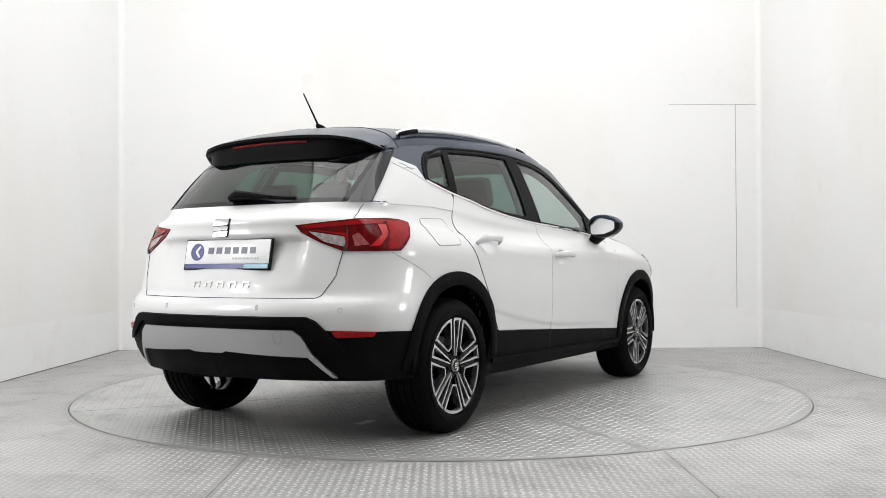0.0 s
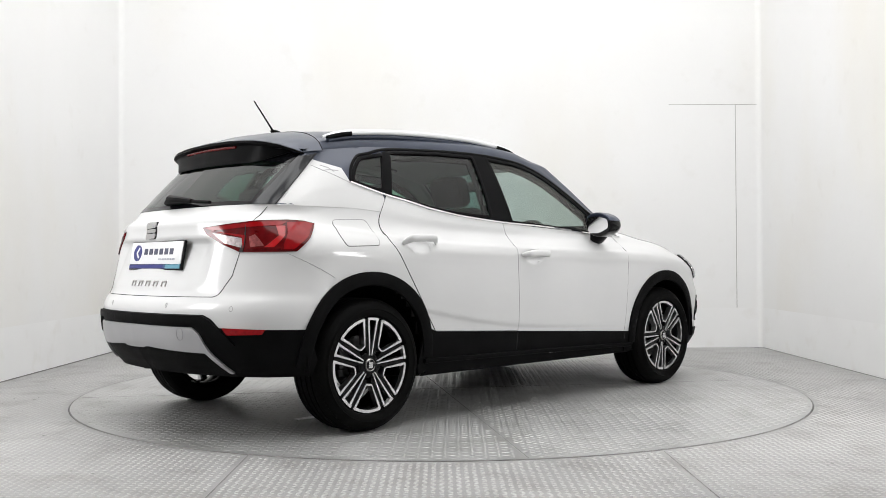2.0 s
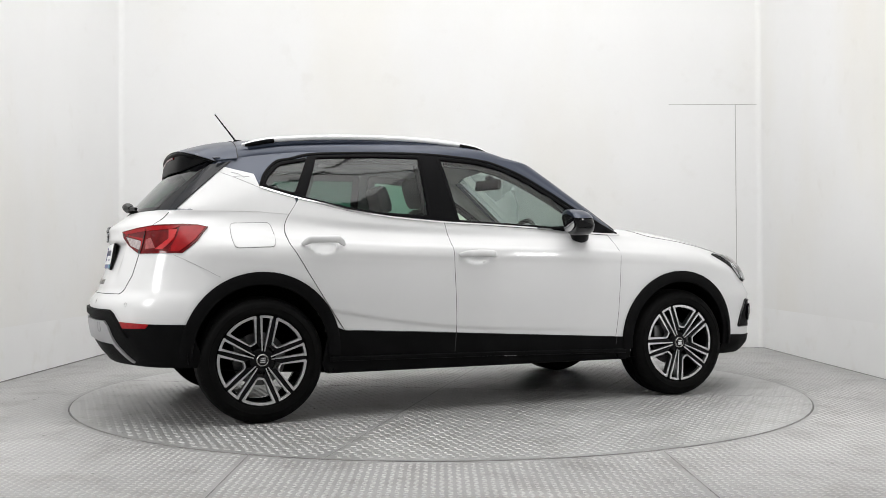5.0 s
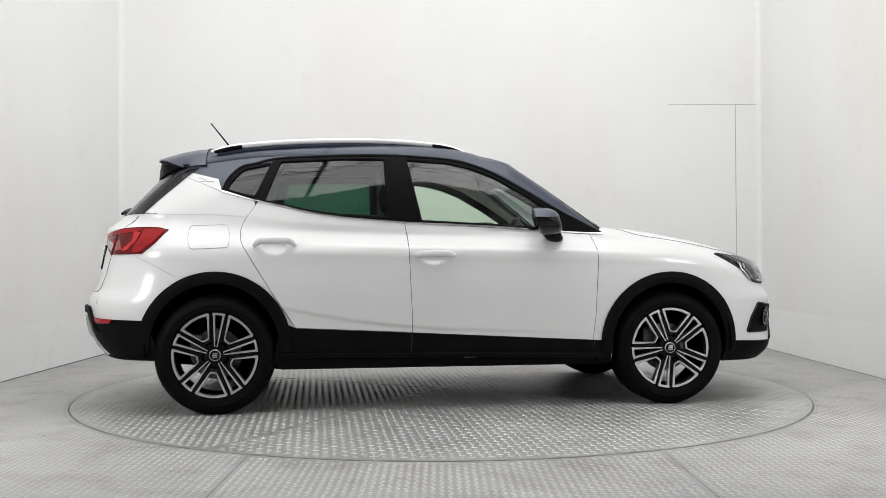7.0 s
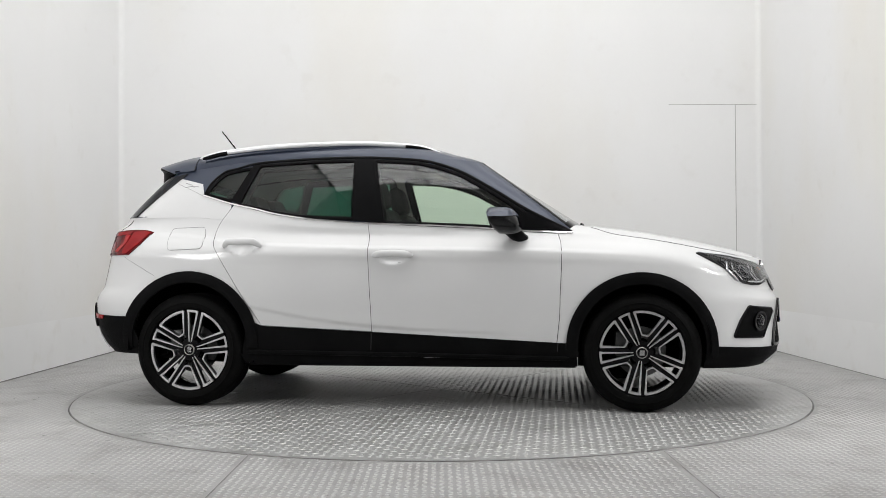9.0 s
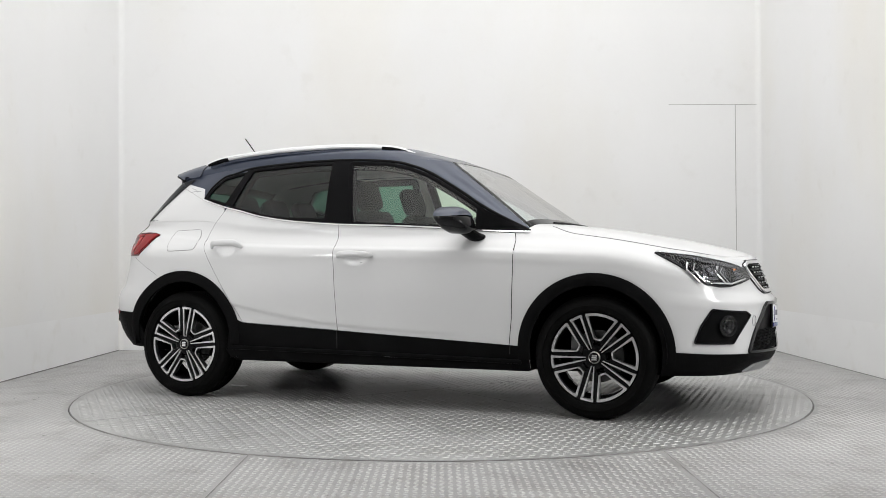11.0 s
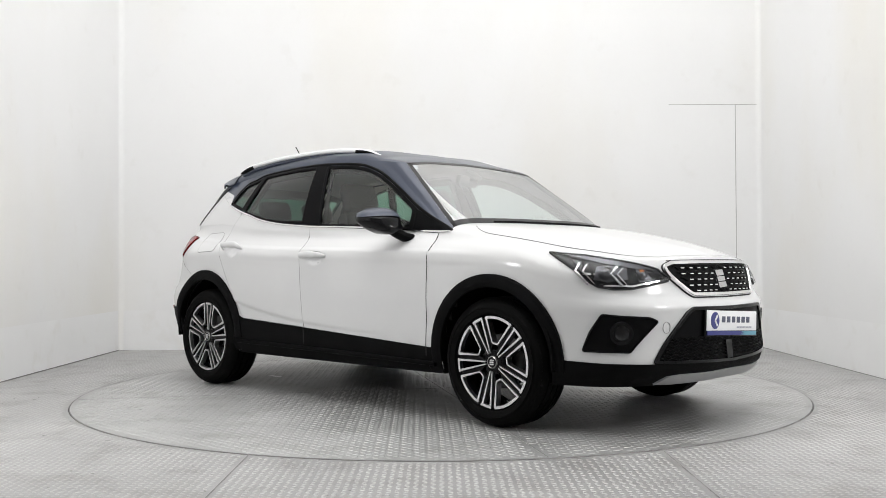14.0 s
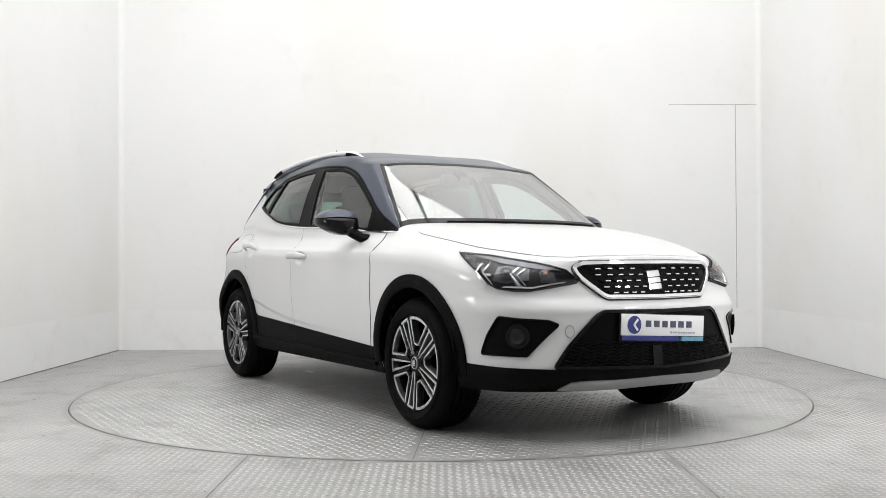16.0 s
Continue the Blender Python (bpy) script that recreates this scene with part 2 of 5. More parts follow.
def lower_shell():
    rows = []
    levels = np.linspace(0, 1, 22)
    for g in levels[:-1]:
        ring = []
        for k, (x, y) in enumerate(PLAN):
            z = LOWS[k] + (TOP[k][2] - LOWS[k]) * g
            px = x + NOSE_W[k] * curve_at(NOSE_DX, z) + TAIL_W[k] * curve_at(TAIL_DX, z)
            side = min(1.0, y / 0.8)
            py = y + side * curve_at(SIDE_DY, z) + (curve_at(TAIL_SQUARE, z) if 9 < k < 12 else 0.0)
            start = 0.93 if k >= 11 else 0.8
            t = max(0.0, (g - start) / (1 - start)) ** (1 if k >= 11 else 2)
            ring.append((px * (1 - t) + TOP[k][0] * t, py * (1 - t) + TOP[k][1] * t, z))
        rows.append(ring)
    rows.append(TOP)
    rings = np.array([spline(r, np.linspace(0, len(PLAN) - 1, NS)) for r in rows])
    grid = np.stack([spline(rings[:, j], np.linspace(0, len(rows) - 1, NV)) for j in range(NS)], 1)
    # the hollow for the number plate, under a sharp ledge on the tailgate
    z, y = grid[..., 2], grid[..., 1]
    hollow = np.clip((0.938 - z) / 0.012, 0, 1) * np.clip((z - 0.70) / 0.2, 0, 1) * np.clip((0.47 - y) / 0.06, 0, 1)
    grid[..., 0] += 0.034 * hollow * (grid[..., 0] < -1.5)
    # the crease along the shoulder, and the wedge over the sill
    i = np.arange(NV)[:, None]
    x = grid[..., 0]
    run = np.clip((1.25 - x) / 0.5, 0, 1) * np.clip((x + 1.7) / 0.3, 0, 1)
    grid[..., 1] += 0.011 * np.where(i <= 54, np.exp(-(54 - i) * 0.34), 0) * run
    line = np.interp(x, [-0.95, -0.6, -0.3, 0.0, 0.6], [0.585, 0.518, 0.478, 0.455, 0.43])
    grid[..., 1] -= 0.007 * np.clip((line - z) / 0.012, 0, 1) * np.clip((x + 0.98) / 0.08, 0, 1) * np.clip((0.8 - x) / 0.9, 0, 1)
    return grid


LOWER = lower_shell()
BELT = LOWER[-1]
COL = (NS - 1) // (len(PLAN) - 1)
A_COL = 6 * COL
# the bonnet, between the nose, the wing's edge and the scuttle
COWL = spline([(0.985, 0.0, 1.040), (0.970, 0.35, 1.039), (0.925, 0.65, 1.028), (0.88, 0.745, 0.985)], np.linspace(0, 3, 49))
HOOD = coons(spline(BELT[:4 * COL + 1], np.linspace(0, 4 * COL, 49)), COWL,
             spline([(2.03, 0, 0.845), (1.90, 0, 0.886), (1.65, 0, 0.942), (1.34, 0, 0.996), (0.985, 0, 1.040)], np.linspace(0, 4, 33)),
             spline(BELT[4 * COL:A_COL + 1], np.linspace(0, 2 * COL, 33)))
# the upper body: from the scuttle and the waistline up to the roof's edge
BASE = np.concatenate([COWL, BELT[A_COL + 1:]])
CROWN_POINTS = [(0.345, 0.0, 1.440), (0.36, 0.35, 1.428), (0.39, 0.565, 1.405), (0.22, 0.605, 1.425), (-0.25, 0.615, 1.455), (-0.95, 0.565, 1.438),
                (-1.30, 0.548, 1.400), (-1.48, 0.555, 1.366), (-1.55, 0.40, 1.39), (-1.58, 0.2, 1.405), (-1.59, 0.0, 1.41)]
CROWN_AT = [0, 12, 22, 26, 40, 56, 64, 72, 81, 89, 96]


def crown_curve():
    n = len(BASE)
    at = np.array(CROWN_AT) / 96 * (n - 1)
    t = np.interp(np.arange(n), at, np.arange(len(at)))
    return spline(CROWN_POINTS, t)


CROWN = crown_curve()


def upper_shell():
    f = np.linspace(0, 1, 30)[:, None, None]
    flat = (1 - f) * BASE[None] + f * CROWN[None]
    way = np.gradient(BASE, axis=0)
    out = np.stack([-way[:, 1], way[:, 0], 0 * way[:, 0]], 1)
    out = -out / np.maximum(np.linalg.norm(out, axis=1, keepdims=True), 1e-6)
    out[:, 0] *= 0.6
    return flat - 0.014 * (4 * f * (1 - f)) * out[None] * np.sign((out * BASE).sum(1))[None, :, None] * -1


UPPER = upper_shell()
ROOF_MID = [(0.345, 0, 1.440), (0.22, 0, 1.483), (0.0, 0, 1.527), (-0.4, 0, 1.552), (-0.8, 0, 1.555), (-1.15, 0, 1.540), (-1.42, 0, 1.505), (-1.59, 0, 1.41)]


def roof_shell():
    n = len(CROWN)
    a, b = 22 * (n - 1) // 96, 72 * (n - 1) // 96
    head = spline(CROWN[:a + 1], np.linspace(0, a, 25))
    tail = spline(CROWN[b:][::-1], np.linspace(0, n - 1 - b, 25))
    edge = spline(CROWN[a:b + 1], np.linspace(0, b - a, 57))
    roof = coons(head, tail, spline(ROOF_MID, np.linspace(0, 7, 57)), edge)
    # a full section: nearly flat above, round at the edge
    u, w = np.linspace(0, 1, roof.shape[1])[None, :], np.linspace(0, 1, roof.shape[0])[:, None]
    roof[..., 2] += 0.045 * (u**1.3 * (1 - u) ** 0.4 / 0.395) * np.minimum(1, np.minimum(5 * w, 8 * (1 - w)))
    return roof


ROOFTOP = roof_shell()


HEAD, TAIL = 22 * (len(CROWN) - 1) // 96, 72 * (len(CROWN) - 1) // 96
MIRROR = np.array([1.0, -1.0, 1.0])


def outer_form():
    """The closed outer form, both halves, with rows of its faces kept in a layer: 0 lower body, 1 bonnet, 2 screen, 3 sides, 4 rear glass, 5 roof, 6 floor."""
    bm = bmesh.new()
    row = bm.faces.layers.int.new("row")
    floor_rows = np.stack([LOWER[0], LOWER[0] * np.array([1, 0, 1])])
    grids = [LOWER, HOOD, UPPER[:, :HEAD + 1], UPPER[:, HEAD:TAIL + 1], UPPER[:, TAIL:], ROOFTOP, floor_rows]
    for k, grid in enumerate(grids):
        for s in (1, -1):
            n = len(bm.faces)
            sheet(bm, grid * np.array([1, s, 1]))
            bm.faces.ensure_lookup_table()
            for f in bm.faces[n:]:
                f[row] = k
    bmesh.ops.remove_doubles(bm, verts=bm.verts, dist=0.0012)
    bmesh.ops.recalc_face_normals(bm, faces=bm.faces)
    bm.normal_update()
    return bm


FORM = outer_form()
FORM.faces.ensure_lookup_table()
ROW = FORM.faces.layers.int["row"]
SKIN = BVHTree.FromBMesh(FORM)


# ---- laying pieces on the car's form ----
S_STEP = 0.024


def column_at(z):
    """The lower body's outline at a height, on the right-hand side, nose to tail."""
    n = LOWER.shape[1]
    return np.array([[np.interp(z, LOWER[:, j, 2], LOWER[:, j, 0]), -np.interp(z, LOWER[:, j, 2], LOWER[:, j, 1])] for j in range(n)])


def wrap_of(p):
    """How far round the lower body a place lies (in steps of the outline, 0 at the nose), and its height."""
    ring = column_at(p[2])
    d = np.hypot(ring[:, 0] - p[0], ring[:, 1] + abs(p[1]))
    j = int(d.argmin())
    return (j * S_STEP * (1 if p[1] <= 0 else -1), p[2])


class Wrap:
    """Round the lower body: (steps, height); beyond the nose and the tail it goes on along the other side."""
    end = (NS - 1) * S_STEP

    def place(self, a, b):
        s, flip = a, 1.0
        if s < 0:
            s, flip = -s, -1.0
        if s > self.end:
            s, flip = 2 * self.end - s, -1.0
        s = s / S_STEP
        j = min(int(s), NS - 2)
        u = s - j
        q = [sum(w * np.interp(b, LOWER[:, k, 2], LOWER[:, k, i]) for k, w in ((j, 1 - u), (j + 1, u))) for i in (0, 1)]
        return Vector((q[0], -q[1] * flip, b))

    def at(self, a, b):
        e = 0.012
        p = self.place(a, b)
        n = (self.place(a, b + e) - self.place(a, b - e)).cross(self.place(a + e, b) - self.place(a - e, b))
        n.normalize()
        return p, n


class Cast:
    """Seen along a level or upright way: two axes across it, met with the form."""
    def __init__(self, out, a, b):
        self.out, self.a, self.b = Vector(out), Vector(a), Vector(b)

    def at(self, u, v):
        p, n, i, _ = SKIN.ray_cast(self.a * u + self.b * v + self.out * 4, -self.out)
        if p is None:
            p, n, i, _ = SKIN.find_nearest(self.a * u + self.b * v + self.out * 1.2)
        f = FORM.faces[i]
        w = poly_3d_calc([x.co for x in f.verts], p)
        m = sum((x.normal * k for x, k in zip(f.verts, w)), Vector())
        m.normalize()
        return p, m if m.dot(n) > 0 else n


WRAP = Wrap()
SIDE = Cast((0, -1, 0), (1, 0, 0), (0, 0, 1))
TOPVIEW = Cast((0, 0, 1), (1, 0, 0), (0, 1, 0))
REAR = Cast((-1, 0, 0), (0, 1, 0), (0, 0, 1))
FACE = Cast((1, 0, 0), (0, 1, 0), (0, 0, 1))


def rounded(poly, r=0.012, n=4):
    """The outline with its corners rounded off."""
    out = []
    k = len(poly)
    for i in range(k):
        p, a, b = [Vector(poly[j % k]) for j in (i, i - 1, i + 1)]
        la, lb = (a - p).length, (b - p).length
        ra = min(r, la * 0.45, lb * 0.45)
        s, e = p + (a - p) / la * ra, p + (b - p) / lb * ra
        for t in range(n + 1):
            t /= n
            out.append(tuple(s * (1 - t) ** 2 + p * 2 * t * (1 - t) + e * t * t))
    return out


def smooth_line(points, n=6, closed=False):
    p = [tuple(q) for q in points] + ([tuple(points[0])] if closed else [])
    return [tuple(q) for q in spline(p, np.linspace(0, len(p) - 1, n * (len(p) - 1) + 1))]


def drape(poly, view, off=0.002, step=0.04, depth=0.008):
    """A plate with the given outline, laid on the form, off proud of it, its rim turned in by depth. Returns the bmesh and its normals."""
    bm = bmesh.new()
    bm.faces.new([bm.verts.new((u, v, 0)) for u, v in poly])
    bmesh.ops.triangulate(bm, faces=bm.faces)
    us, vs = [p[0] for p in poly], [p[1] for p in poly]
    steps = step if isinstance(step, tuple) else (step, step)
    for axis, lo, hi, step in ((0, min(us), max(us), steps[0]), (1, min(vs), max(vs), steps[1])):
        no = Vector((1, 0, 0)) if axis == 0 else Vector((0, 1, 0))
        k = math.floor(lo / step) + 1
        while k * step < hi:
            bmesh.ops.bisect_plane(bm, geom=bm.verts[:] + bm.edges[:] + bm.faces[:], plane_co=no * (k * step), plane_no=no, dist=1e-5)
            k += 1
    bmesh.ops.remove_doubles(bm, verts=bm.verts, dist=1e-5)
    mid = bm.verts.layers.float_vector.new("n")
    for v in bm.verts:
        p, n = view.at(v.co.x, v.co.y)
        v[mid] = n
        v.co = p + n * off
    bm.normal_update()
    if bm.faces and sum(f.normal.dot(f.verts[0][mid]) for f in bm.faces) < 0:
        bmesh.ops.reverse_faces(bm, faces=bm.faces)
    if depth:
        rim = [e for e in bm.edges if e.is_boundary]
        made = bmesh.ops.extrude_edge_only(bm, edges=rim)["geom"]
        for v in made:
            if isinstance(v, bmesh.types.BMVert):
                v.co -= Vector(v[mid]) * depth
    return bm


def laid(name, bm, mat, parent, label="", mirror=False, sharp=50.0):
    """Links a draped plate with the form's own normals; with mirror, its twin on the other side too."""
    made = []
    key = bm.verts.layers.float_vector.get("n")
    for s in ((1, -1) if mirror else (1,)):
        b = bm.copy()
        if s < 0:
            for v in b.verts:
                v.co.y = -v.co.y
                if key:
                    m = b.verts.layers.float_vector.get("n")
                    v[m] = Vector(v[m]) * Vector((1, -1, 1))
            bmesh.ops.reverse_faces(b, faces=b.faces)
        up = parent[len(made)] if isinstance(parent, (list, tuple)) else parent
        made.append(part(name, b, mat, up, label, sharp=sharp))
    bm.free()
    return made


def ribbon(path, view, width=0.006, off=0.001, tall=0.002, closed=False, bm=None, shift=0.0):
    """A flat bar that follows a line on the form; shift moves it sideways."""
    bm = bm or bmesh.new()
    path = [tuple(p) for p in path]
    ends = path[1:] + (path[:1] if closed else [])
    if not isinstance(width, (list, tuple)):
        dense = []
        for a, b in zip(path, ends):
            k = max(1, int(math.hypot(b[0] - a[0], b[1] - a[1]) / 0.022))
            dense += [(a[0] + (b[0] - a[0]) * i / k, a[1] + (b[1] - a[1]) * i / k) for i in range(k)]
        path = dense if closed else dense + [path[-1]]
    pts = [view.at(*p) for p in path]
    n = len(pts)
    rings = []
    for i, (p, nrm) in enumerate(pts):
        a = pts[(i - 1) % n if closed else max(i - 1, 0)][0]
        b = pts[(i + 1) % n if closed else min(i + 1, n - 1)][0]
        t = (b - a).normalized()
        side = nrm.cross(t).normalized()
        w = width[i] if isinstance(width, (list, tuple)) else width
        c = p + side * shift
        rings.append([bm.verts.new(c + side * x * w / 2 + nrm * h) for x, h in ((-1, off - 0.004), (-1, off + tall * 0.7), (-0.8, off + tall), (0.8, off + tall), (1, off + tall * 0.7), (1, off - 0.004))])
    for i in range(n if closed else n - 1):
        a, b = rings[i], rings[(i + 1) % n]
        for k in range(5):
            bm.faces.new((a[k], a[k + 1], b[k + 1], b[k]))
    if not closed:
        bm.faces.new(rings[0]), bm.faces.new(rings[-1][::-1])
    bmesh.ops.recalc_face_normals(bm, faces=bm.faces)
    return bm


def inside(poly, u, v):
    c = False
    for (x0, y0), (x1, y1) in zip(poly, poly[1:] + poly[:1]):
        if (y0 > v) != (y1 > v) and u < (x1 - x0) * (v - y0) / (y1 - y0) + x0:
            c = not c
    return c


def grown(poly, r):
    """The outline moved out by r."""
    k = len(poly)
    area = sum(a[0] * b[1] - b[0] * a[1] for a, b in zip(poly, poly[1:] + poly[:1]))
    out = []
    for i in range(k):
        a, p, b = [Vector(poly[j % k]) for j in (i - 1, i, i + 1)]
        d0, d1 = (p - a).normalized(), (b - p).normalized()
        n0, n1 = Vector((d0.y, -d0.x)), Vector((d1.y, -d1.x))
        m = (n0 + n1) / max(0.35, 1 + n0.dot(n1)) * (1 if area > 0 else -1)
        out.append(tuple(p + m * r))
    return out


# ---- the car ----
car = tagged(new("car"), "pearl white compact crossover with a dark grey roof on a turntable", "car")

# outlines in the side view: (along, height)
QUARTER_PANE = rounded([(-1.246, 1.232), (-1.212, 1.296), (-1.150, 1.360), (-0.980, 1.394), (-1.074, 1.186)], 0.03)
REAR_PANE = rounded([(-0.945, 1.408), (-0.60, 1.424), (-0.345, 1.424), (-0.328, 1.072), (-0.612, 1.086), (-0.784, 1.110), (-1.035, 1.168)], 0.02)
FRONT_PANE = rounded([(-0.238, 1.420), (0.014, 1.404), (0.15, 1.374), (0.285, 1.322), (0.46, 1.222), (0.640, 1.104), (0.638, 1.004), (0.355, 1.023), (-0.160, 1.049)], 0.02)
WAIST = [(0.915, 0.982), (0.656, 0.995), (0.355, 1.018), (0.06, 1.034), (-0.245, 1.046), (-0.45, 1.061), (-0.612, 1.077), (-0.80, 1.107), (-0.925, 1.138), (-1.081, 1.172), (-1.262, 1.226)]
ARCHES = [(1.283, 0.306), (-1.283, 0.320)]
ARCH_UP, ARCH_R = 0.048, 0.364


HANDLES = [(-1.075, -0.85, 0.914), (-0.198, 0.026, 0.861)]


def scoop(x, z):
    """How deep the hollows behind the door handles are at a place: 1 in their middle, 0 outside."""
    deep = -1.0
    for x0, x1, hz in HANDLES:
        r = ((x - (x0 + x1) / 2) / 0.074) ** 2 + ((z - hz + 0.008) / 0.040) ** 2
        deep = max(deep, 1 - r)
    return deep


def body_shell():
    """The painted shell with holes for windows and wheels; its dark roof, its floor and its lining are parts of their own."""
    holes = [grown(q, 0.012) for q in (QUARTER_PANE, REAR_PANE, FRONT_PANE)]
    base = FORM.copy()
    row = base.faces.layers.int["row"]
    gone = []
    for f in base.faces:
        c = f.calc_center_median()
        k = f[row]
        if k in (0, 6) and any(math.hypot(c.x - hx, c.z - hz - ARCH_UP) < ARCH_R and abs(c.y) > 0.5 for hx, hz in ARCHES):
            gone.append(f)
        elif k in (0, 3, 5) and any(inside(h, c.x, c.z) for h in holes) and abs(c.y) > 0.45:
            gone.append(f)
        elif k in (2, 4) or (k == 0 and scoop(c.x, c.z) > -0.3 and abs(c.y) > 0.6):
            gone.append(f)
    bmesh.ops.delete(base, geom=gone, context="FACES")

    def keep(kinds, test=None):
        b = base.copy()
        r = b.faces.layers.int["row"]
        bmesh.ops.delete(b, geom=[f for f in b.faces if f[r] not in kinds or (test and not test(f.calc_center_median()))], context="FACES")
        return b

    part("body", keep((0, 1)), PAINT, car, "pearl white painted body shell", sharp=75.0)
    part("roof", keep((3, 5)), ROOF, car, "dark grey metallic roof and pillars")
    part("underbody", keep((6,)), PLASTIC, car, "black underbody")
    for name, kinds, mat, gap in (("headlining", (3, 5), LINING, 0.028), ("inner_lining", (0,), DASH, 0.05)):
        b = keep(kinds, (lambda c: c.z > 0.45 and -1.75 < c.x < 1.0) if kinds == (0,) else None)
        b.normal_update()
        for v in b.verts:
            v.co -= v.normal * gap
        part(name, b, mat, car)
    base.free()


body_shell()


def screens():
    """The windscreen and the rear window, each with its black edge."""
    for name, cols, mat, edge, label in (("windscreen", slice(0, HEAD + 1), SCREEN, HEAD, "clear windscreen"), ("rear_window", slice(TAIL, None), PRIVACY, 0, "dark tinted rear window")):
        g = UPPER[:, cols]
        bm = bmesh.new()
        for s in (1, -1):
            sheet(bm, g * np.array([1, s, 1]))
        bmesh.ops.remove_doubles(bm, verts=bm.verts, dist=0.0012)
        bmesh.ops.recalc_face_normals(bm, faces=bm.faces)
        pane = part(name, bm, mat, car, label)
        pane.visible_shadow = False
        bm = bmesh.new()
        n, m = g.shape[:2]
        out = edge if name == "windscreen" else 0
        bands = [(slice(0, 3), slice(None)), (slice(n - 2, n), slice(None)), (slice(None), slice(out - 3, out + 1) if out else slice(0, 3))]
        if name == "rear_window":
            bands[1] = (slice(n - 7, n), slice(None))
        for a, b in bands:
            for s in (1, -1):
                q = g[a, b] * np.array([1, s, 1])
                way = np.array([0.0015 if name == "windscreen" else -0.0015, 0, 0.0012])
                sheet(bm, q + way)
        bmesh.ops.recalc_face_normals(bm, faces=bm.faces)
        part("black_edge", bm, PIANO, pane, "black printed glass edge")


screens()


def side_windows():
    for name, poly, mat, label in (("quarter_window", QUARTER_PANE, PRIVACY, "dark tinted quarter window"), ("rear_door_window", REAR_PANE, PRIVACY, "dark tinted rear door window"), ("front_door_window", FRONT_PANE, GLASS, "pale green front door window")):
        panes = laid(name, drape(grown(poly, 0.006), SIDE, -0.004, 0.05, 0.0), mat, car, label, True)
        for pane in panes:
            pane.visible_shadow = False
        if name != "quarter_window":
            laid("inner_frame", ribbon(poly, SIDE, 0.052, -0.040, 0.006, True), SATIN, panes, "black inner window trim", True)
        laid("window_frame", ribbon(poly, SIDE, 0.021, 0.0, 0.004, True), SATIN, panes, "", True)
    # black pillar between the doors, the mirror's triangle, and the bar before the quarter window
    laid("door_pillar", drape([(-0.352, 1.446), (-0.222, 1.444), (-0.150, 1.046), (-0.335, 1.062)], SIDE, 0.004, 0.05), SATIN, car, "black pillar between the doors", True)
    laid("mirror_triangle", drape(rounded([(0.60, 1.135), (0.905, 0.998), (0.88, 0.99), (0.60, 1.004)], 0.008), SIDE, 0.004, 0.05), SATIN, car, "black triangle before the front door window", True)
    laid("pillar_bar", drape([(-1.082, 1.188), (-1.027, 1.170), (-0.942, 1.415), (-0.984, 1.405)], SIDE, 0.0045, 0.05), SATIN, car, "black bar before the quarter window", True)
    upper_edge = smooth_line([(-1.258, 1.228), (-1.226, 1.304), (-1.158, 1.371), (-1.08, 1.391), (-0.94, 1.424), (-0.60, 1.440), (-0.28, 1.440), (0.03, 1.418), (0.17, 1.386), (0.30, 1.334), (0.48, 1.230), (0.66, 1.118), (0.91, 0.992)], 5)
    laid("window_surround", ribbon(upper_edge, SIDE, 0.016, 0.001, 0.004), SATIN, car, "black surround over the side windows", True)
    laid("waist_strip", ribbon(smooth_line(WAIST, 4), SIDE, 0.009, 0.003, 0.006), CHROME, car, "bright chrome strip under the side windows", True)


side_windows()

REAR_DOOR = [(-1.060, 1.165)] + smooth_line([(-1.09, 1.12), (-1.13, 1.06), (-1.150, 1.0), (-1.14, 0.93), (-1.103, 0.868), (-0.981, 0.668), (-0.850, 0.468)], 3) + [(-0.2105, 0.436), (-0.2145, 0.56), (-0.2225, 0.715), (-0.2305, 0.90), (-0.2325, 0.96), (-0.2465, 1.042), (-0.45, 1.056), (-0.612, 1.072), (-0.80, 1.101), (-0.925, 1.132)]
FRONT_DOOR = [(-0.2075, 0.434), (0.31, 0.406), (0.822, 0.378), (0.838, 0.52), (0.842, 0.643), (0.850, 0.80), (0.851, 0.884), (0.845, 0.94), (0.832, 0.978), (0.656, 0.990), (0.355, 1.013), (0.06, 1.029), (-0.2435, 1.041), (-0.2295, 0.96), (-0.2275, 0.90), (-0.2195, 0.715), (-0.2115, 0.56)]


def door_handle(parents, x0, x1, z):
    """A bar handle over the hollow in its door."""
    path, rad = [], []
    for k in range(13):
        t = k / 12
        p, n = SIDE.at(x0 + (x1 - x0) * t, z + 0.006 * math.sin(t * math.pi))
        path.append(p + n * (0.006 + 0.042 * min(1, math.sin(t * math.pi) * 2.2)))
        rad.append(0.0195 * (0.45 + 0.55 * min(1, math.sin(max(t, 0.02) * math.pi) * 3)))
    bm = tube(bmesh.new(), path, rad, 12, flat=0.62, up=Vector((0, -1, 0)))
    bmesh.ops.recalc_face_normals(bm, faces=bm.faces)
    laid("door_handle", bm, PAINT, parents, "white door handle", True)


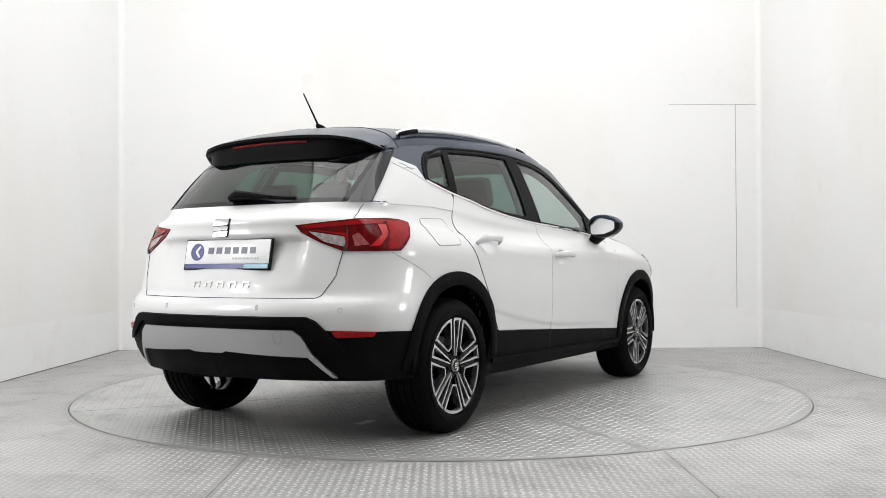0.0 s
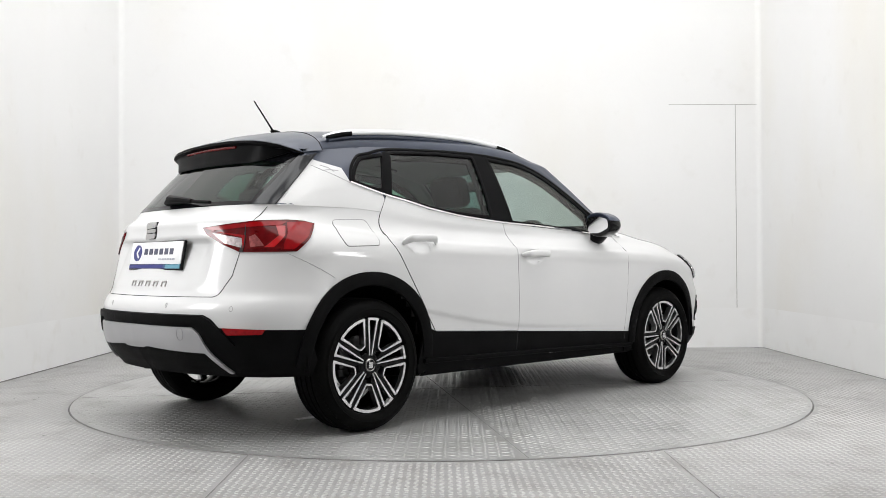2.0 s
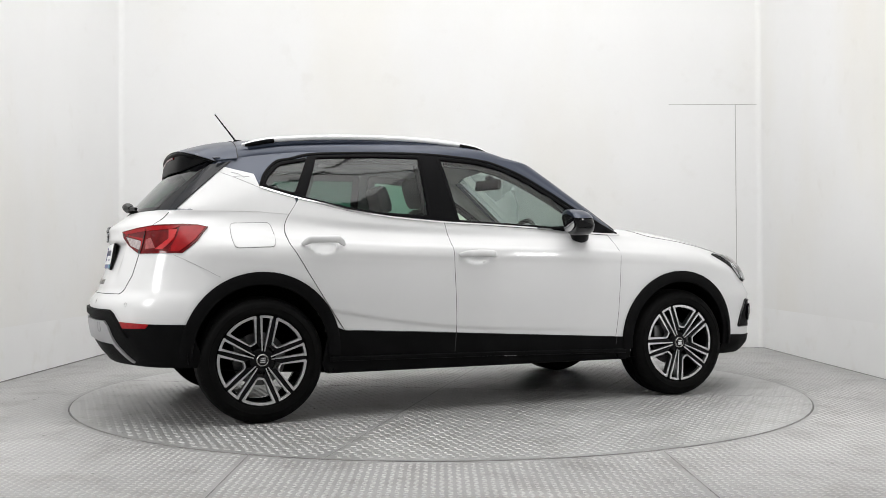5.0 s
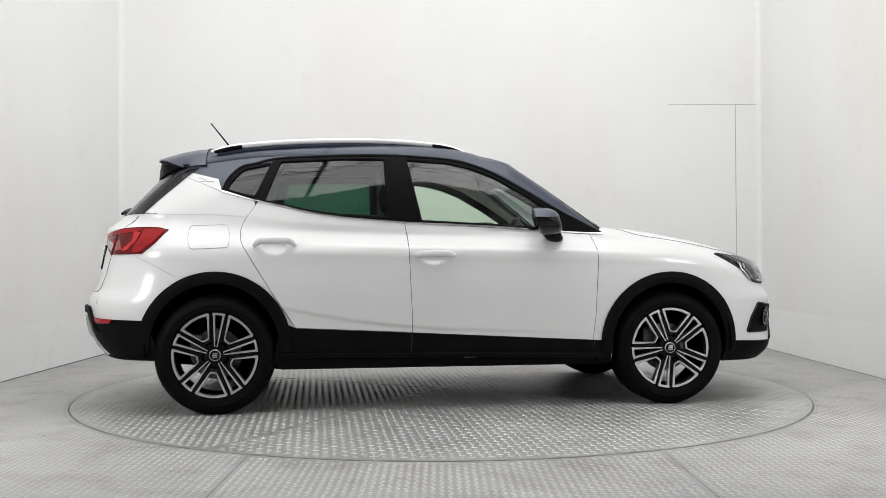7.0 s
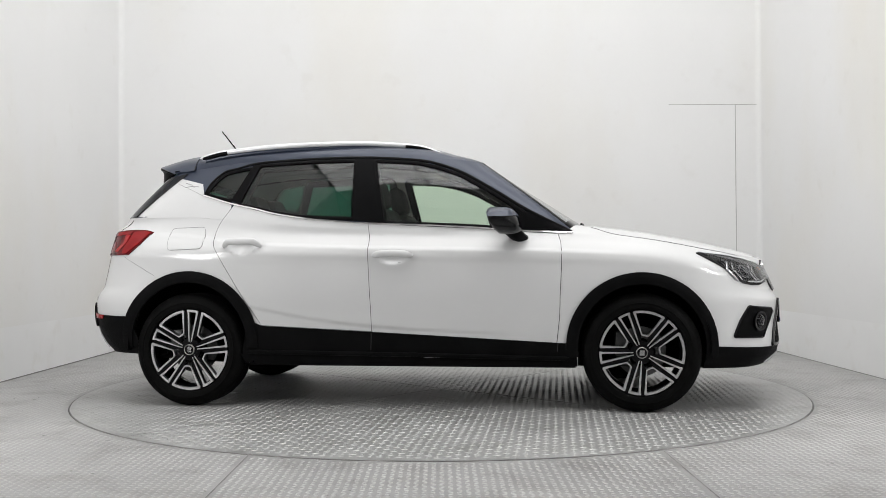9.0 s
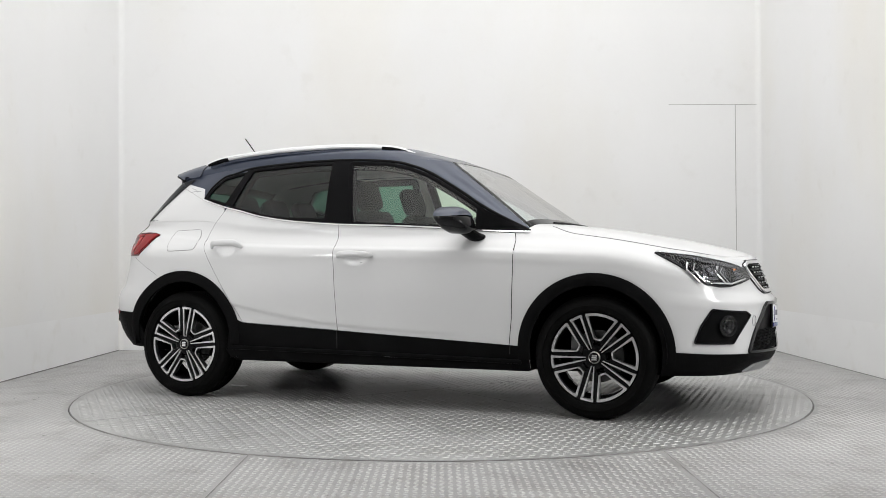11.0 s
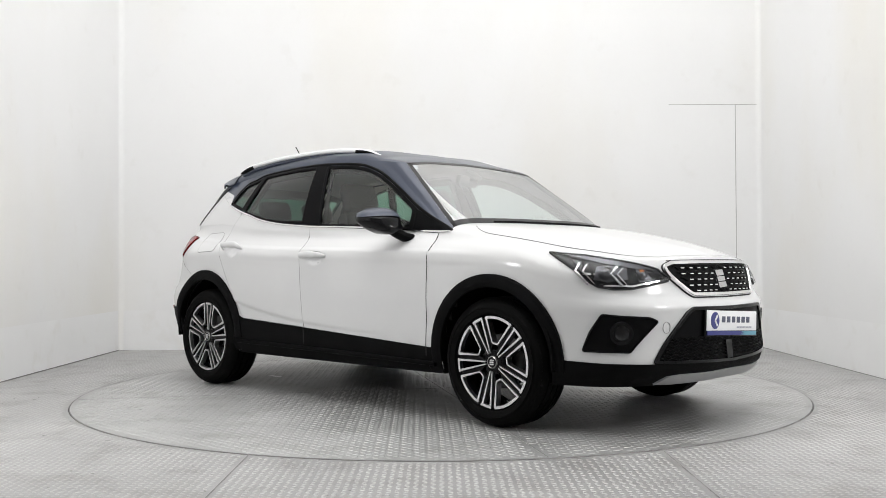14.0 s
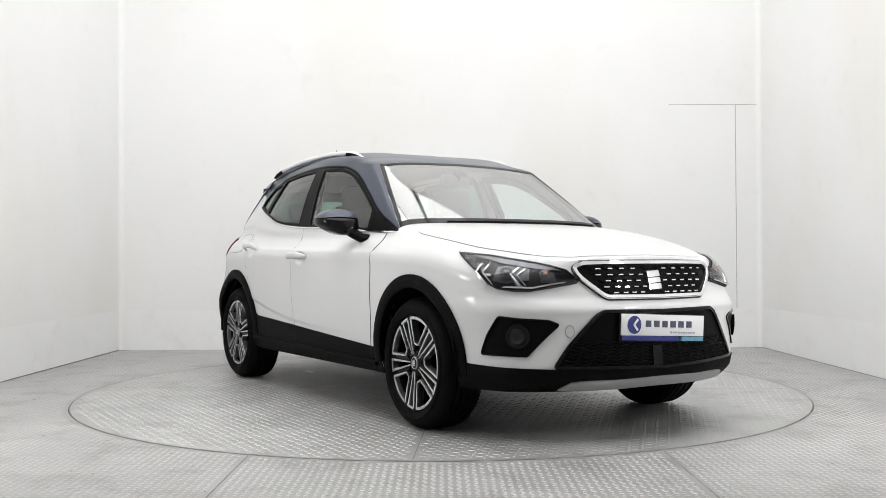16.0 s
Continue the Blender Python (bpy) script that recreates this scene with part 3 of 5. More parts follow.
def doors():
    for name, poly, handle in (("rear_door", REAR_DOOR, HANDLES[0]), ("front_door", FRONT_DOOR, HANDLES[1])):
        skin = drape(poly, SIDE, 0.0024, (0.015, 0.0075), 0.0034)
        for v in skin.verts:
            v.co.y += 0.026 * max(0.0, scoop(v.co.x, v.co.z)) ** 0.8
        made = laid(name, skin, PAINT, car, "pearl white door with a pull handle", True)
        laid("door_gap", ribbon(grown(poly, 0.0012), SIDE, 0.0036, 0.0, 0.0020, True), GAP, made, "", True)
        door_handle(made, *handle)
    flap = [(-1.428, 1.028), (-1.228, 1.034), (-1.214, 0.990), (-1.212, 0.925), (-1.222, 0.908), (-1.418, 0.900), (-1.432, 0.96)]
    cap = laid("fuel_flap", drape(rounded(flap, 0.025), SIDE, 0.0022, (0.03, 0.0075), 0.002), PAINT, car, "white fuel filler flap")
    laid("flap_gap", ribbon(rounded(grown(flap, 0.002), 0.025), SIDE, 0.0020, 0.0, 0.0020, True), FINE_GAP, cap)


doors()


def rear_pillar():
    """White panel behind the quarter window, up to the dark roof."""
    poly = [(-1.478, 1.347), (-1.38, 1.322), (-1.285, 1.298), (-1.262, 1.228), (-1.08, 1.166), (-1.07, 1.075), (-1.28, 1.092), (-1.58, 1.094), (-1.70, 1.095), (-1.69, 1.13), (-1.60, 1.235), (-1.50, 1.345)]
    laid("rear_pillar_panel", drape(poly, SIDE, 0.002, 0.04, 0.006), PAINT, car, "white rear pillar panel", True)
    laid("pillar_line", ribbon([(-1.455, 1.305), (-1.35, 1.262), (-1.262, 1.222)], SIDE, 0.0018, 0.001, 0.002), FINE_GAP, car, "", True)
    edge = UPPER[:28, TAIL - 10:TAIL + 1] + np.array([-0.0040, 0.0046, 0.0018])
    laid("window_wing", sheet(bmesh.new(), edge * MIRROR), WING, car, "black glass wing beside the rear window", True)
    laid("wing_gap", tube(bmesh.new(), [tuple(p * MIRROR) for p in edge[:, 0]], 0.0028, 6), GAP, car, "", True)
    # embossed mark on the pillar
    for path in ([(-1.40, 1.307), (-1.36, 1.296), (-1.335, 1.277)], [(-1.40, 1.279), (-1.36, 1.286), (-1.31, 1.283)]):
        laid("pillar_emblem", ribbon(path, SIDE, 0.004, 0.0015, 0.0025), SILVER, car, "", True)


rear_pillar()


def arch(hx, hz, front):
    """Black cladding round a wheel opening, and the liner within it."""
    cz = hz + ARCH_UP
    a0, a1 = (-8, 188) if front else (-4, 184)
    path = [(hx + 0.377 * math.cos(radians(a)), cz + 0.377 * math.sin(radians(a))) for a in np.linspace(a0, a1, 49)]
    bm = ribbon(path, SIDE, 0.066, 0.004, 0.012)
    laid("arch_cladding", bm, PLASTIC, car, "black plastic wheel arch cladding", True)
    bm = bmesh.new()
    lathe(bm, [(0.372, -0.845), (0.368, -0.60), (0.30, -0.52), (0.0, -0.50)], 30, start=radians(-8), end=radians(188))
    for v in bm.verts:
        v.co += Vector((hx, 0, cz))
    laid("arch_liner", bm, PLASTIC, car, "", True)


for k, (hx, hz) in enumerate(ARCHES):
    arch(hx, hz, k == 0)


def sills():
    low = 0.25
    poly = [(-0.93, 0.50), (-0.846, 0.464), (-0.208, 0.432), (0.31, 0.404), (0.88, 0.374), (0.93, 0.33), (0.935, low), (0.0, low), (-0.955, low), (-0.965, 0.32)]
    laid("sill_cladding", drape(poly, SIDE, 0.006, 0.05, 0.01), PLASTIC, car, "black plastic sill cladding", True)
    laid("sill_step", ribbon([(-0.93, 0.318), (0.0, 0.308), (0.89, 0.292)], SIDE, 0.022, 0.008, 0.014), PLASTIC, car, "", True)
    # inward flange along the foot of the sill
    bm = bmesh.new()
    rows = []
    for x in np.linspace(-0.93, 0.925, 13):
        y = SIDE.at(x, 0.30)[0].y
        rows.append([(x, y + 0.004, 0.315), (x, y + 0.002, 0.285), (x, y + 0.012, 0.246), (x, y + 0.030, 0.236), (x, y + 0.30, 0.238), (x, y + 0.30, 0.315)])
    sheet(bm, rows, False)
    bmesh.ops.recalc_face_normals(bm, faces=bm.faces)
    laid("sill_flange", bm, PLASTIC, car, "", True)
    # joint between the rear wing and the bumper
    laid("bumper_joint", ribbon([(ARCHES[1][0] - 0.433, 0.866), (ARCHES[1][0] - 0.325, 0.812), (ARCHES[1][0] - 0.212, 0.752)], SIDE, 0.0011, 0.0, 0.0010), GAP, car, "", True)
    for x, z in ((-0.212, 0.43), (0.83, 0.376)):
        laid("sill_joint", ribbon([(x, z), (x - 0.004, 0.33)], SIDE, 0.005, 0.0052, 0.0015), GAP, car, "", True)


sills()


def both(points):
    """An outline given on the right-hand half only, with its mirror image, round nose or tail."""
    half = [wrap_of(p) for p in points]
    if half[0][0] < WRAP.end / 2:
        return half + [(-a, b) for a, b in half[::-1]]
    return half + [(2 * WRAP.end - a, b) for a, b in half[::-1]]


def one(points):
    return [wrap_of(p) for p in points]


def merged(poly):
    out = []
    for p in poly:
        if not out or math.hypot(p[0] - out[-1][0], p[1] - out[-1][1]) > 0.004:
            out.append(p)
    while math.hypot(out[0][0] - out[-1][0], out[0][1] - out[-1][1]) < 0.004:
        out.pop()
    return out


# ---- the nose ----
def grille():
    out = both([(2.03, 0.0, 0.813), (2.003, -0.375, 0.813), (2.0, -0.412, 0.795), (2.0, -0.415, 0.779), (2.085, -0.295, 0.655), (2.10, 0.0, 0.652)])
    out = merged(out)
    frame_ob = laid("grille", drape(out, WRAP, 0.002, 0.05, 0.01), SATIN, car, "black mesh grille in a bright chrome frame")[0]
    laid("grille_frame", ribbon(rounded(out, 0.02), WRAP, 0.019, 0.0065, 0.012, True), CHROME, frame_ob, "bright chrome grille frame")
    laid("grille_seal", ribbon(rounded(grown(out, 0.001), 0.02), WRAP, 0.0235, 0.002, 0.006, True), GAP, frame_ob)
    s_end = wrap_of((2.0, -0.405, 0.815))[0]
    lead = [(s_end * t, 0.8285 - 0.004 * t * t) for t in np.linspace(-1, 1, 25)]
    laid("bonnet_shut_line", ribbon(lead, WRAP, 0.0035, 0.001, 0.003), GAP, frame_ob, "dark gap under the bonnet edge")
    # rows of dark honeycomb bars, each with short bright dashes
    for r in range(5):
        z = 0.789 - r * 0.0275
        lim = wrap_of((2.03, -0.375 + r * 0.020, z))[0] / 1.18
        bm = bmesh.new()
        path = [(a, z + 0.006 * (1 if (k // 2) % 2 else -1)) for k, a in enumerate(np.linspace(-lim * 1.18, lim * 1.18, 40))]
        ribbon(path, WRAP, 0.007, 0.003, 0.006, bm=bm)
        part("grille_bar", bm, PLASTIC, frame_ob)
        n = 11
        for k in range(n):
            a = (k - (n - 1) / 2 + (0.25 if r % 2 else -0.25)) / n * 2 * lim * 1.12
            if abs(a) < 0.085 or abs(a) > lim * 1.1:
                continue
            part("grille_dash", ribbon([(a - 0.019, z - 0.004), (a, z - 0.004), (a + 0.019, z - 0.004)], WRAP, 0.0062, 0.009, 0.003), CHROME, frame_ob)
    emblem(frame_ob, WRAP, 0.0, 0.733, 0.115, 0.085, 0.012)


def emblem(parent, view, a, z, w, h, off):
    """A plain bright slanted badge shape with two slits, on a dark backing."""
    back = [(a - 0.46 * w, z - 0.56 * h), (a + 0.60 * w, z - 0.56 * h), (a + 0.50 * w, z + 0.53 * h), (a - 0.60 * w, z + 0.55 * h)]
    laid("emblem_backing", drape(rounded(back, 0.008), view, off - 0.006, 0.06, 0.006), GAP, parent, "dark badge backing")
    for k, (z0, z1, x0, x1) in enumerate(((0.18, 0.5, -0.5, 0.5), (-0.14, 0.12, -0.5, 0.5), (-0.5, -0.2, -0.5, 0.5))):
        lean = -0.12
        poly = [(a + (x0 + lean * z0) * w, z + z0 * h), (a + (x1 + lean * z0) * w, z + (z0 - 0.06) * h), (a + (x1 + lean * z1) * w, z + z1 * h - 0.003), (a + (x0 + lean * z1) * w, z + z1 * h)]
        laid("emblem", drape(rounded(poly, 0.006), view, off, 0.06, 0.01), BADGE, parent, "plain bright chrome badge")


grille()


def plate(parent, view, a, z0, z1, off, pose_matrix):
    """A dealer's show plate: white, with a blue disc, bars for its lettering, and a dark blue strip below."""
    tag = new("show_plate")
    tag.parent = parent
    tag.matrix_basis = pose_matrix
    tagged(tag, "white dealer show plate with a blue disc")
    w, h = 0.525, z1 - z0
    part("holder", box(bmesh.new(), (0, 0, 0), (w + 0.016, 0.014, h + 0.012), None, 0.004), PIANO, tag, "black plate holder")
    part("sheet", box(bmesh.new(), (0, -0.008, 0.012), (w, 0.006, h - 0.022), None, 0.002), PLATE_WHITE, tag, "white plate sheet")
    part("strip", box(bmesh.new(), (-0.07, -0.0085, -h / 2 + 0.011), (w - 0.15, 0.006, 0.02)), PLATE_BLUE, tag, "dark blue strip")
    part("strip", box(bmesh.new(), (w / 2 - 0.085, -0.0085, -h / 2 + 0.011), (0.165, 0.006, 0.02)), PLATE_TEAL, tag, "teal strip")
    bm = bmesh.new()
    bmesh.ops.create_cone(bm, cap_ends=True, segments=36, radius1=0.041, radius2=0.041, depth=0.003, matrix=Matrix.Translation((-0.185, -0.012, 0.012)) @ pose(0, 0, 0, 90, 0, 0))
    part("disc", bm, PLATE_BLUE, tag, "blue disc")
    bm = bmesh.new()
    box(bm, (-0.178, -0.0145, 0.024), (0.011, 0.002, 0.036), pose(0, 0, 0, 0, 42, 0))
    box(bm, (-0.178, -0.0145, 0.0), (0.011, 0.002, 0.036), pose(0, 0, 0, 0, -42, 0))
    part("disc_mark", bm, PLATE_WHITE, tag)
    for k in range(6):
        part("letter_bar", box(bmesh.new(), (-0.098 + k * 0.052, -0.0118, 0.018), (0.034, 0.002, 0.030)), PLATE_LETTER, tag)
    for k in range(10):
        part("small_bar", box(bmesh.new(), (0.048 + k * 0.0165, -0.0118, -0.020), (0.010, 0.002, 0.008)), PLATE_GREY, tag)
    return tag


PLATE_WHITE = material("plate_white", (0.70, 0.70, 0.71), 0.35, vary=0.02)
PLATE_BLUE = material("plate_blue", (0.018, 0.024, 0.16), 0.35, vary=0.05)
PLATE_TEAL = material("plate_teal", (0.10, 0.27, 0.36), 0.35, vary=0.05)
PLATE_LETTER = material("plate_letter_grey_blue", (0.055, 0.06, 0.10), 0.4, vary=0.05)
PLATE_GREY = material("plate_letter_grey", (0.32, 0.33, 0.38), 0.4, vary=0.05)


def lower_intake():
    out = merged(both([(2.10, 0.0, 0.592), (2.09, -0.335, 0.597), (2.085, -0.372, 0.578), (2.03, -0.553, 0.352), (2.12, 0.0, 0.335)]))
    duct = laid("lower_intake", drape(out, WRAP, 0.003, 0.05, 0.008), SATIN, car, "black honeycomb lower air intake")[0]
    laid("intake_frame", ribbon(rounded(out, 0.015), WRAP, 0.018, 0.003, 0.010, True), PIANO, duct, "gloss black intake edge")
    for r in range(7):
        z = 0.455 - r * 0.0155
        lim = wrap_of((2.05, -0.46 - (0.455 - z) * 0.75, z))[0]
        path = [(a, z + 0.0035 * (1 if (k // 2) % 2 else -1)) for k, a in enumerate(np.linspace(-lim, lim, 64))]
        part("intake_bar", ribbon(path, WRAP, 0.006, 0.004, 0.007), PLASTIC, duct)
    laid("radar_cover", drape(rounded([(0.02, 0.345), (0.105, 0.345), (0.105, 0.435), (0.02, 0.435)], 0.008), WRAP, 0.014, 0.05, 0.012), PIANO, duct, "smooth gloss black sensor cover")
    plate(car, WRAP, 0, 0.452, 0.572, 0.01, pose(2.128, -0.0, 0.512, 0, 3, 90))


lower_intake()


def front_bumper_parts():
    # black lower edge round the nose, up to the wheel openings
    out = both([(2.12, 0.0, 0.33), (2.03, -0.553, 0.343), (1.85, -0.735, 0.35), (1.655, -0.80, 0.360), (1.625, -0.80, 0.30), (1.61, -0.80, 0.24), (1.90, -0.65, 0.238), (2.05, 0.0, 0.242)])
    chin = laid("chin", drape(merged(out), WRAP, 0.007, 0.05, 0.012), PLASTIC, car, "black plastic lower front bumper")[0]
    strip = both([(2.11, 0.0, 0.293), (2.06, -0.40, 0.290), (2.03, -0.475, 0.284), (1.99, -0.51, 0.252), (2.0, -0.40, 0.246), (2.05, 0.0, 0.252)])
    laid("skid_strip", drape(merged(strip), WRAP, 0.014, 0.05, 0.012), SILVER, chin, "satin silver skid strip")
    # fog lamps in their black pods
    pod = [(1.857, -0.745, 0.577), (1.93, -0.68, 0.568), (2.015, -0.566, 0.560), (2.03, -0.533, 0.541), (1.96, -0.652, 0.40), (1.774, -0.779, 0.406), (1.81, -0.77, 0.50)]
    pods = laid("fog_lamp_pod", drape(rounded(merged(one(pod)), 0.018), WRAP, 0.003, 0.04, 0.008), PLASTIC, car, "black fog lamp surround", True)
    laid("pod_edge", ribbon(rounded(merged(one(pod)), 0.018), WRAP, 0.008, 0.002, 0.006, True), PIANO, pods, "", True)
    c, n = WRAP.at(*wrap_of((1.925, -0.68, 0.492)))
    m = Matrix.Translation(c + n * 0.004) @ n.to_track_quat("-Y", "Z").to_matrix().to_4x4()
    bm = lathe(bmesh.new(), [(0.052, 0.004), (0.056, -0.012), (0.048, -0.014), (0.036, -0.008)], 32)
    bm.transform(m)
    laid("fog_ring", bm, PIANO, pods, "gloss black fog lamp ring", True)
    bm = lathe(bmesh.new(), [(0.033, -0.012), (0.028, -0.005), (0.018, -0.0025), (0.007, -0.002), (0.006, -0.010), (0.0, -0.011)], 32)
    bm.transform(m)
    laid("fog_reflector", bm, LAMP_DARK, pods, "", True)
    bm = lathe(bmesh.new(), [(0.044, -0.006), (0.030, -0.015), (0.012, -0.019), (0.0, -0.0195)], 32)
    bm.transform(m)
    laid("fog_lens", bm, LENS, pods, "clear fog lamp lens", True)
    # tow eye cover and parking sensors
    s, z = wrap_of((2.05, -0.485, 0.511))
    ring = [(s + 0.029 * math.cos(t), z + 0.027 * math.sin(t)) for t in np.linspace(0, math.tau, 25)[:-1]]
    laid("tow_cover", ribbon(ring, WRAP, 0.0016, 0.001, 0.0016, True), FINE_GAP, car, "round tow eye cover joint")


LENS = glass("clear_lens", (0.93, 0.94, 0.95), 0.0, 0.025)
AMBER = material("amber_plastic", (0.50, 0.16, 0.03), 0.15, 0.0, 0.1, 40.0)
LAMP_DARK = material("dark_lamp_housing", (0.010, 0.010, 0.011), 0.25, 0.0, 0.2, 20.0, spec=0.2)
LAMP_GREY = material("grey_lamp_bezel", (0.10, 0.10, 0.108), 0.25, 0.8, 0.15, 20.0)
front_bumper_parts()


def headlights():
    tip = [(1.580, -0.770, 0.864), (1.66, -0.735, 0.857), (1.74, -0.692, 0.849), (1.84, -0.62, 0.829), (1.923, -0.535, 0.808), (1.985, -0.45, 0.782), (2.02, -0.41, 0.740), (2.018, -0.42, 0.724), (1.985, -0.54, 0.704), (1.949, -0.625, 0.690), (1.90, -0.69, 0.690), (1.843, -0.735, 0.702), (1.80, -0.75, 0.725), (1.755, -0.76, 0.765), (1.66, -0.775, 0.825)]
    edge = merged(one(tip))
    lamps = laid("headlight", drape(edge, WRAP, 0.001, 0.03, 0.01), LAMP_DARK, car, "clear headlight with dark bezel and chrome insets", True)
    laid("headlight_lens", drape(grown(edge, -0.003), WRAP, 0.020, 0.03, 0.018), LENS, lamps, "clear lens", True)
    # black ribbon round the lamp: the shadow in its joint, put into colour
    laid("headlight_gap_shadow", ribbon(edge, WRAP, 0.006, 0.0, 0.010, True), GAP, lamps, "", True)

    def bit(name, pts, mat, off, label="", r=0.006):
        laid(name, drape(rounded(merged(one(pts)), r), WRAP, off, 0.03, 0.006), mat, lamps, label, True)

    bit("brow", [(1.66, -0.735, 0.848), (1.74, -0.692, 0.840), (1.923, -0.535, 0.798), (1.965, -0.47, 0.776), (1.90, -0.56, 0.782), (1.78, -0.66, 0.808)], LAMP_GREY, 0.012, "satin grey brow")
    bit("reflector", [(1.80, -0.70, 0.795), (1.85, -0.66, 0.80), (1.90, -0.60, 0.79), (1.92, -0.62, 0.735), (1.87, -0.70, 0.722), (1.81, -0.735, 0.735)], LAMP_GREY, 0.006)
    bit("inner_reflector", [(1.93, -0.56, 0.785), (1.975, -0.48, 0.765), (1.985, -0.48, 0.73), (1.955, -0.58, 0.722)], LAMP_GREY, 0.006)
    # bright angular light guides: two side by side at the outer end, one in the middle
    s_tip, s_in = wrap_of((1.58, -0.77, 0.864))[0], wrap_of((2.02, -0.41, 0.74))[0]
    for shift, size, thick in ((0.17, 1.0, 0.011), (0.235, 0.92, 0.006), (0.48, 0.9, 0.011), (0.535, 0.8, 0.005)):
        drop = 0.782 - 0.05 * shift
        line = [(shift + 0.055 * size, drop + 0.034 * size), (shift, drop), (shift + 0.09 * size, drop - 0.058 * size)]
        line = [(s_tip + f * (s_in - s_tip), z) for f, z in line]
        laid("light_guide", ribbon(line, WRAP, thick, 0.0115, 0.003), BADGE, lamps, "bright angular light guide", True)
    c, n = WRAP.at(s_tip + 0.74 * (s_in - s_tip), 0.768)
    bm = lathe(bmesh.new(), [(0.015, 0.0), (0.012, -0.006), (0.0, -0.008)], 16)
    bm.transform(Matrix.Translation(c + n * 0.010) @ n.to_track_quat("-Y", "Z").to_matrix().to_4x4())
    laid("indicator_bulb", bm, AMBER, lamps, "amber indicator bulb", True)
    bit("dark_recess", [(1.70, -0.755, 0.825), (1.742, -0.735, 0.815), (1.775, -0.745, 0.760), (1.758, -0.757, 0.765)], PIANO, 0.0115, "black recess", 0.003)
    bit("dark_recess", [(1.965, -0.52, 0.765), (2.0, -0.44, 0.755), (2.005, -0.44, 0.738), (1.985, -0.50, 0.735)], PIANO, 0.0115, "black recess", 0.003)
    bit("lower_blade", [(1.86, -0.722, 0.704), (1.949, -0.622, 0.698), (2.0, -0.47, 0.722), (2.0, -0.47, 0.728), (1.949, -0.615, 0.706), (1.865, -0.715, 0.711)], CHROME, 0.012, "bright lower edge", 0.002)
    for p, r in (((1.845, -0.69, 0.765), 0.028), ((1.955, -0.545, 0.755), 0.024)):
        c, n = WRAP.at(*wrap_of(p))
        bm = lathe(bmesh.new(), [(r * 1.15, 0.0), (r * 1.15, -0.008), (r, -0.009), (r * 0.86, -0.004)], 24)
        lathe(bm, [(r * 0.86, -0.004), (r * 0.5, -0.010), (0.0, -0.012)], 24)
        bm.transform(Matrix.Translation(c + n * 0.008) @ n.to_track_quat("-Y", "Z").to_matrix().to_4x4())
        laid("projector", bm, LAMP_GREY, lamps, "grey round projector", True)


headlights()


def bonnet():
    half = smooth_line([(1.02, -0.662), (1.10, -0.712), (1.22, -0.742), (1.40, -0.735), (1.62, -0.690), (1.76, -0.61), (1.875, -0.51), (1.955, -0.385)], 3) + [(1.996, -0.25), (2.012, 0.0)]
    loop = half + [(x, -y) for x, y in half[::-1][1:]] + [(1.05, 0.3), (1.06, 0.0), (1.05, -0.3)]
    lid = laid("bonnet", drape(loop, TOPVIEW, 0.0034, 0.04, 0.008), PAINT, car, "pearl white bonnet")[0]
    laid("bonnet_gap", ribbon(half[:-6], TOPVIEW, 0.0034, 0.0, 0.0028), FINE_GAP, [lid, lid], "", True)
    # wiper arms at the scuttle
    for y0, y1 in ((-0.45, 0.12), (0.10, 0.60)):
        path = []
        for k in range(9):
            y = y0 + (y1 - y0) * k / 8
            p = np.array([np.interp(abs(y), COWL[:, 1], COWL[:, i]) for i in (0, 2)])
            path.append((p[0] + 0.01, y, p[1] + 0.007))
        part("wiper", tube(bmesh.new(), path, 0.006, 6), SATIN, car, "black windscreen wiper")


bonnet()


# ---- the tail ----
RED = material("red_lamp_plastic", (0.22, 0.004, 0.006), 0.08, 0.0, 0.12, 30.0, spec=0.22)
RED_DARK = material("dark_red_lamp_plastic", (0.085, 0.002, 0.003), 0.08, 0.0, 0.25, 30.0, spec=0.2)
LAMP_CLEAR = material("clear_ribbed_lamp_plastic", (0.38, 0.33, 0.33), 0.2, 0.5, 0.35, 60.0, spec=0.4)
LAMP_PINK = material("pale_red_lamp_plastic", (0.30, 0.08, 0.08), 0.12, 0.4, 0.3, 60.0, spec=0.4)
LAMP_GLOW = material("clear_bright_red_plastic", (0.33, 0.006, 0.008), 0.12, 0.0, 0.15, 40.0, spec=0.5)
REFLEX = material("red_reflector", (0.26, 0.005, 0.008), 0.2, 0.0, 0.2, 80.0, spec=0.3)


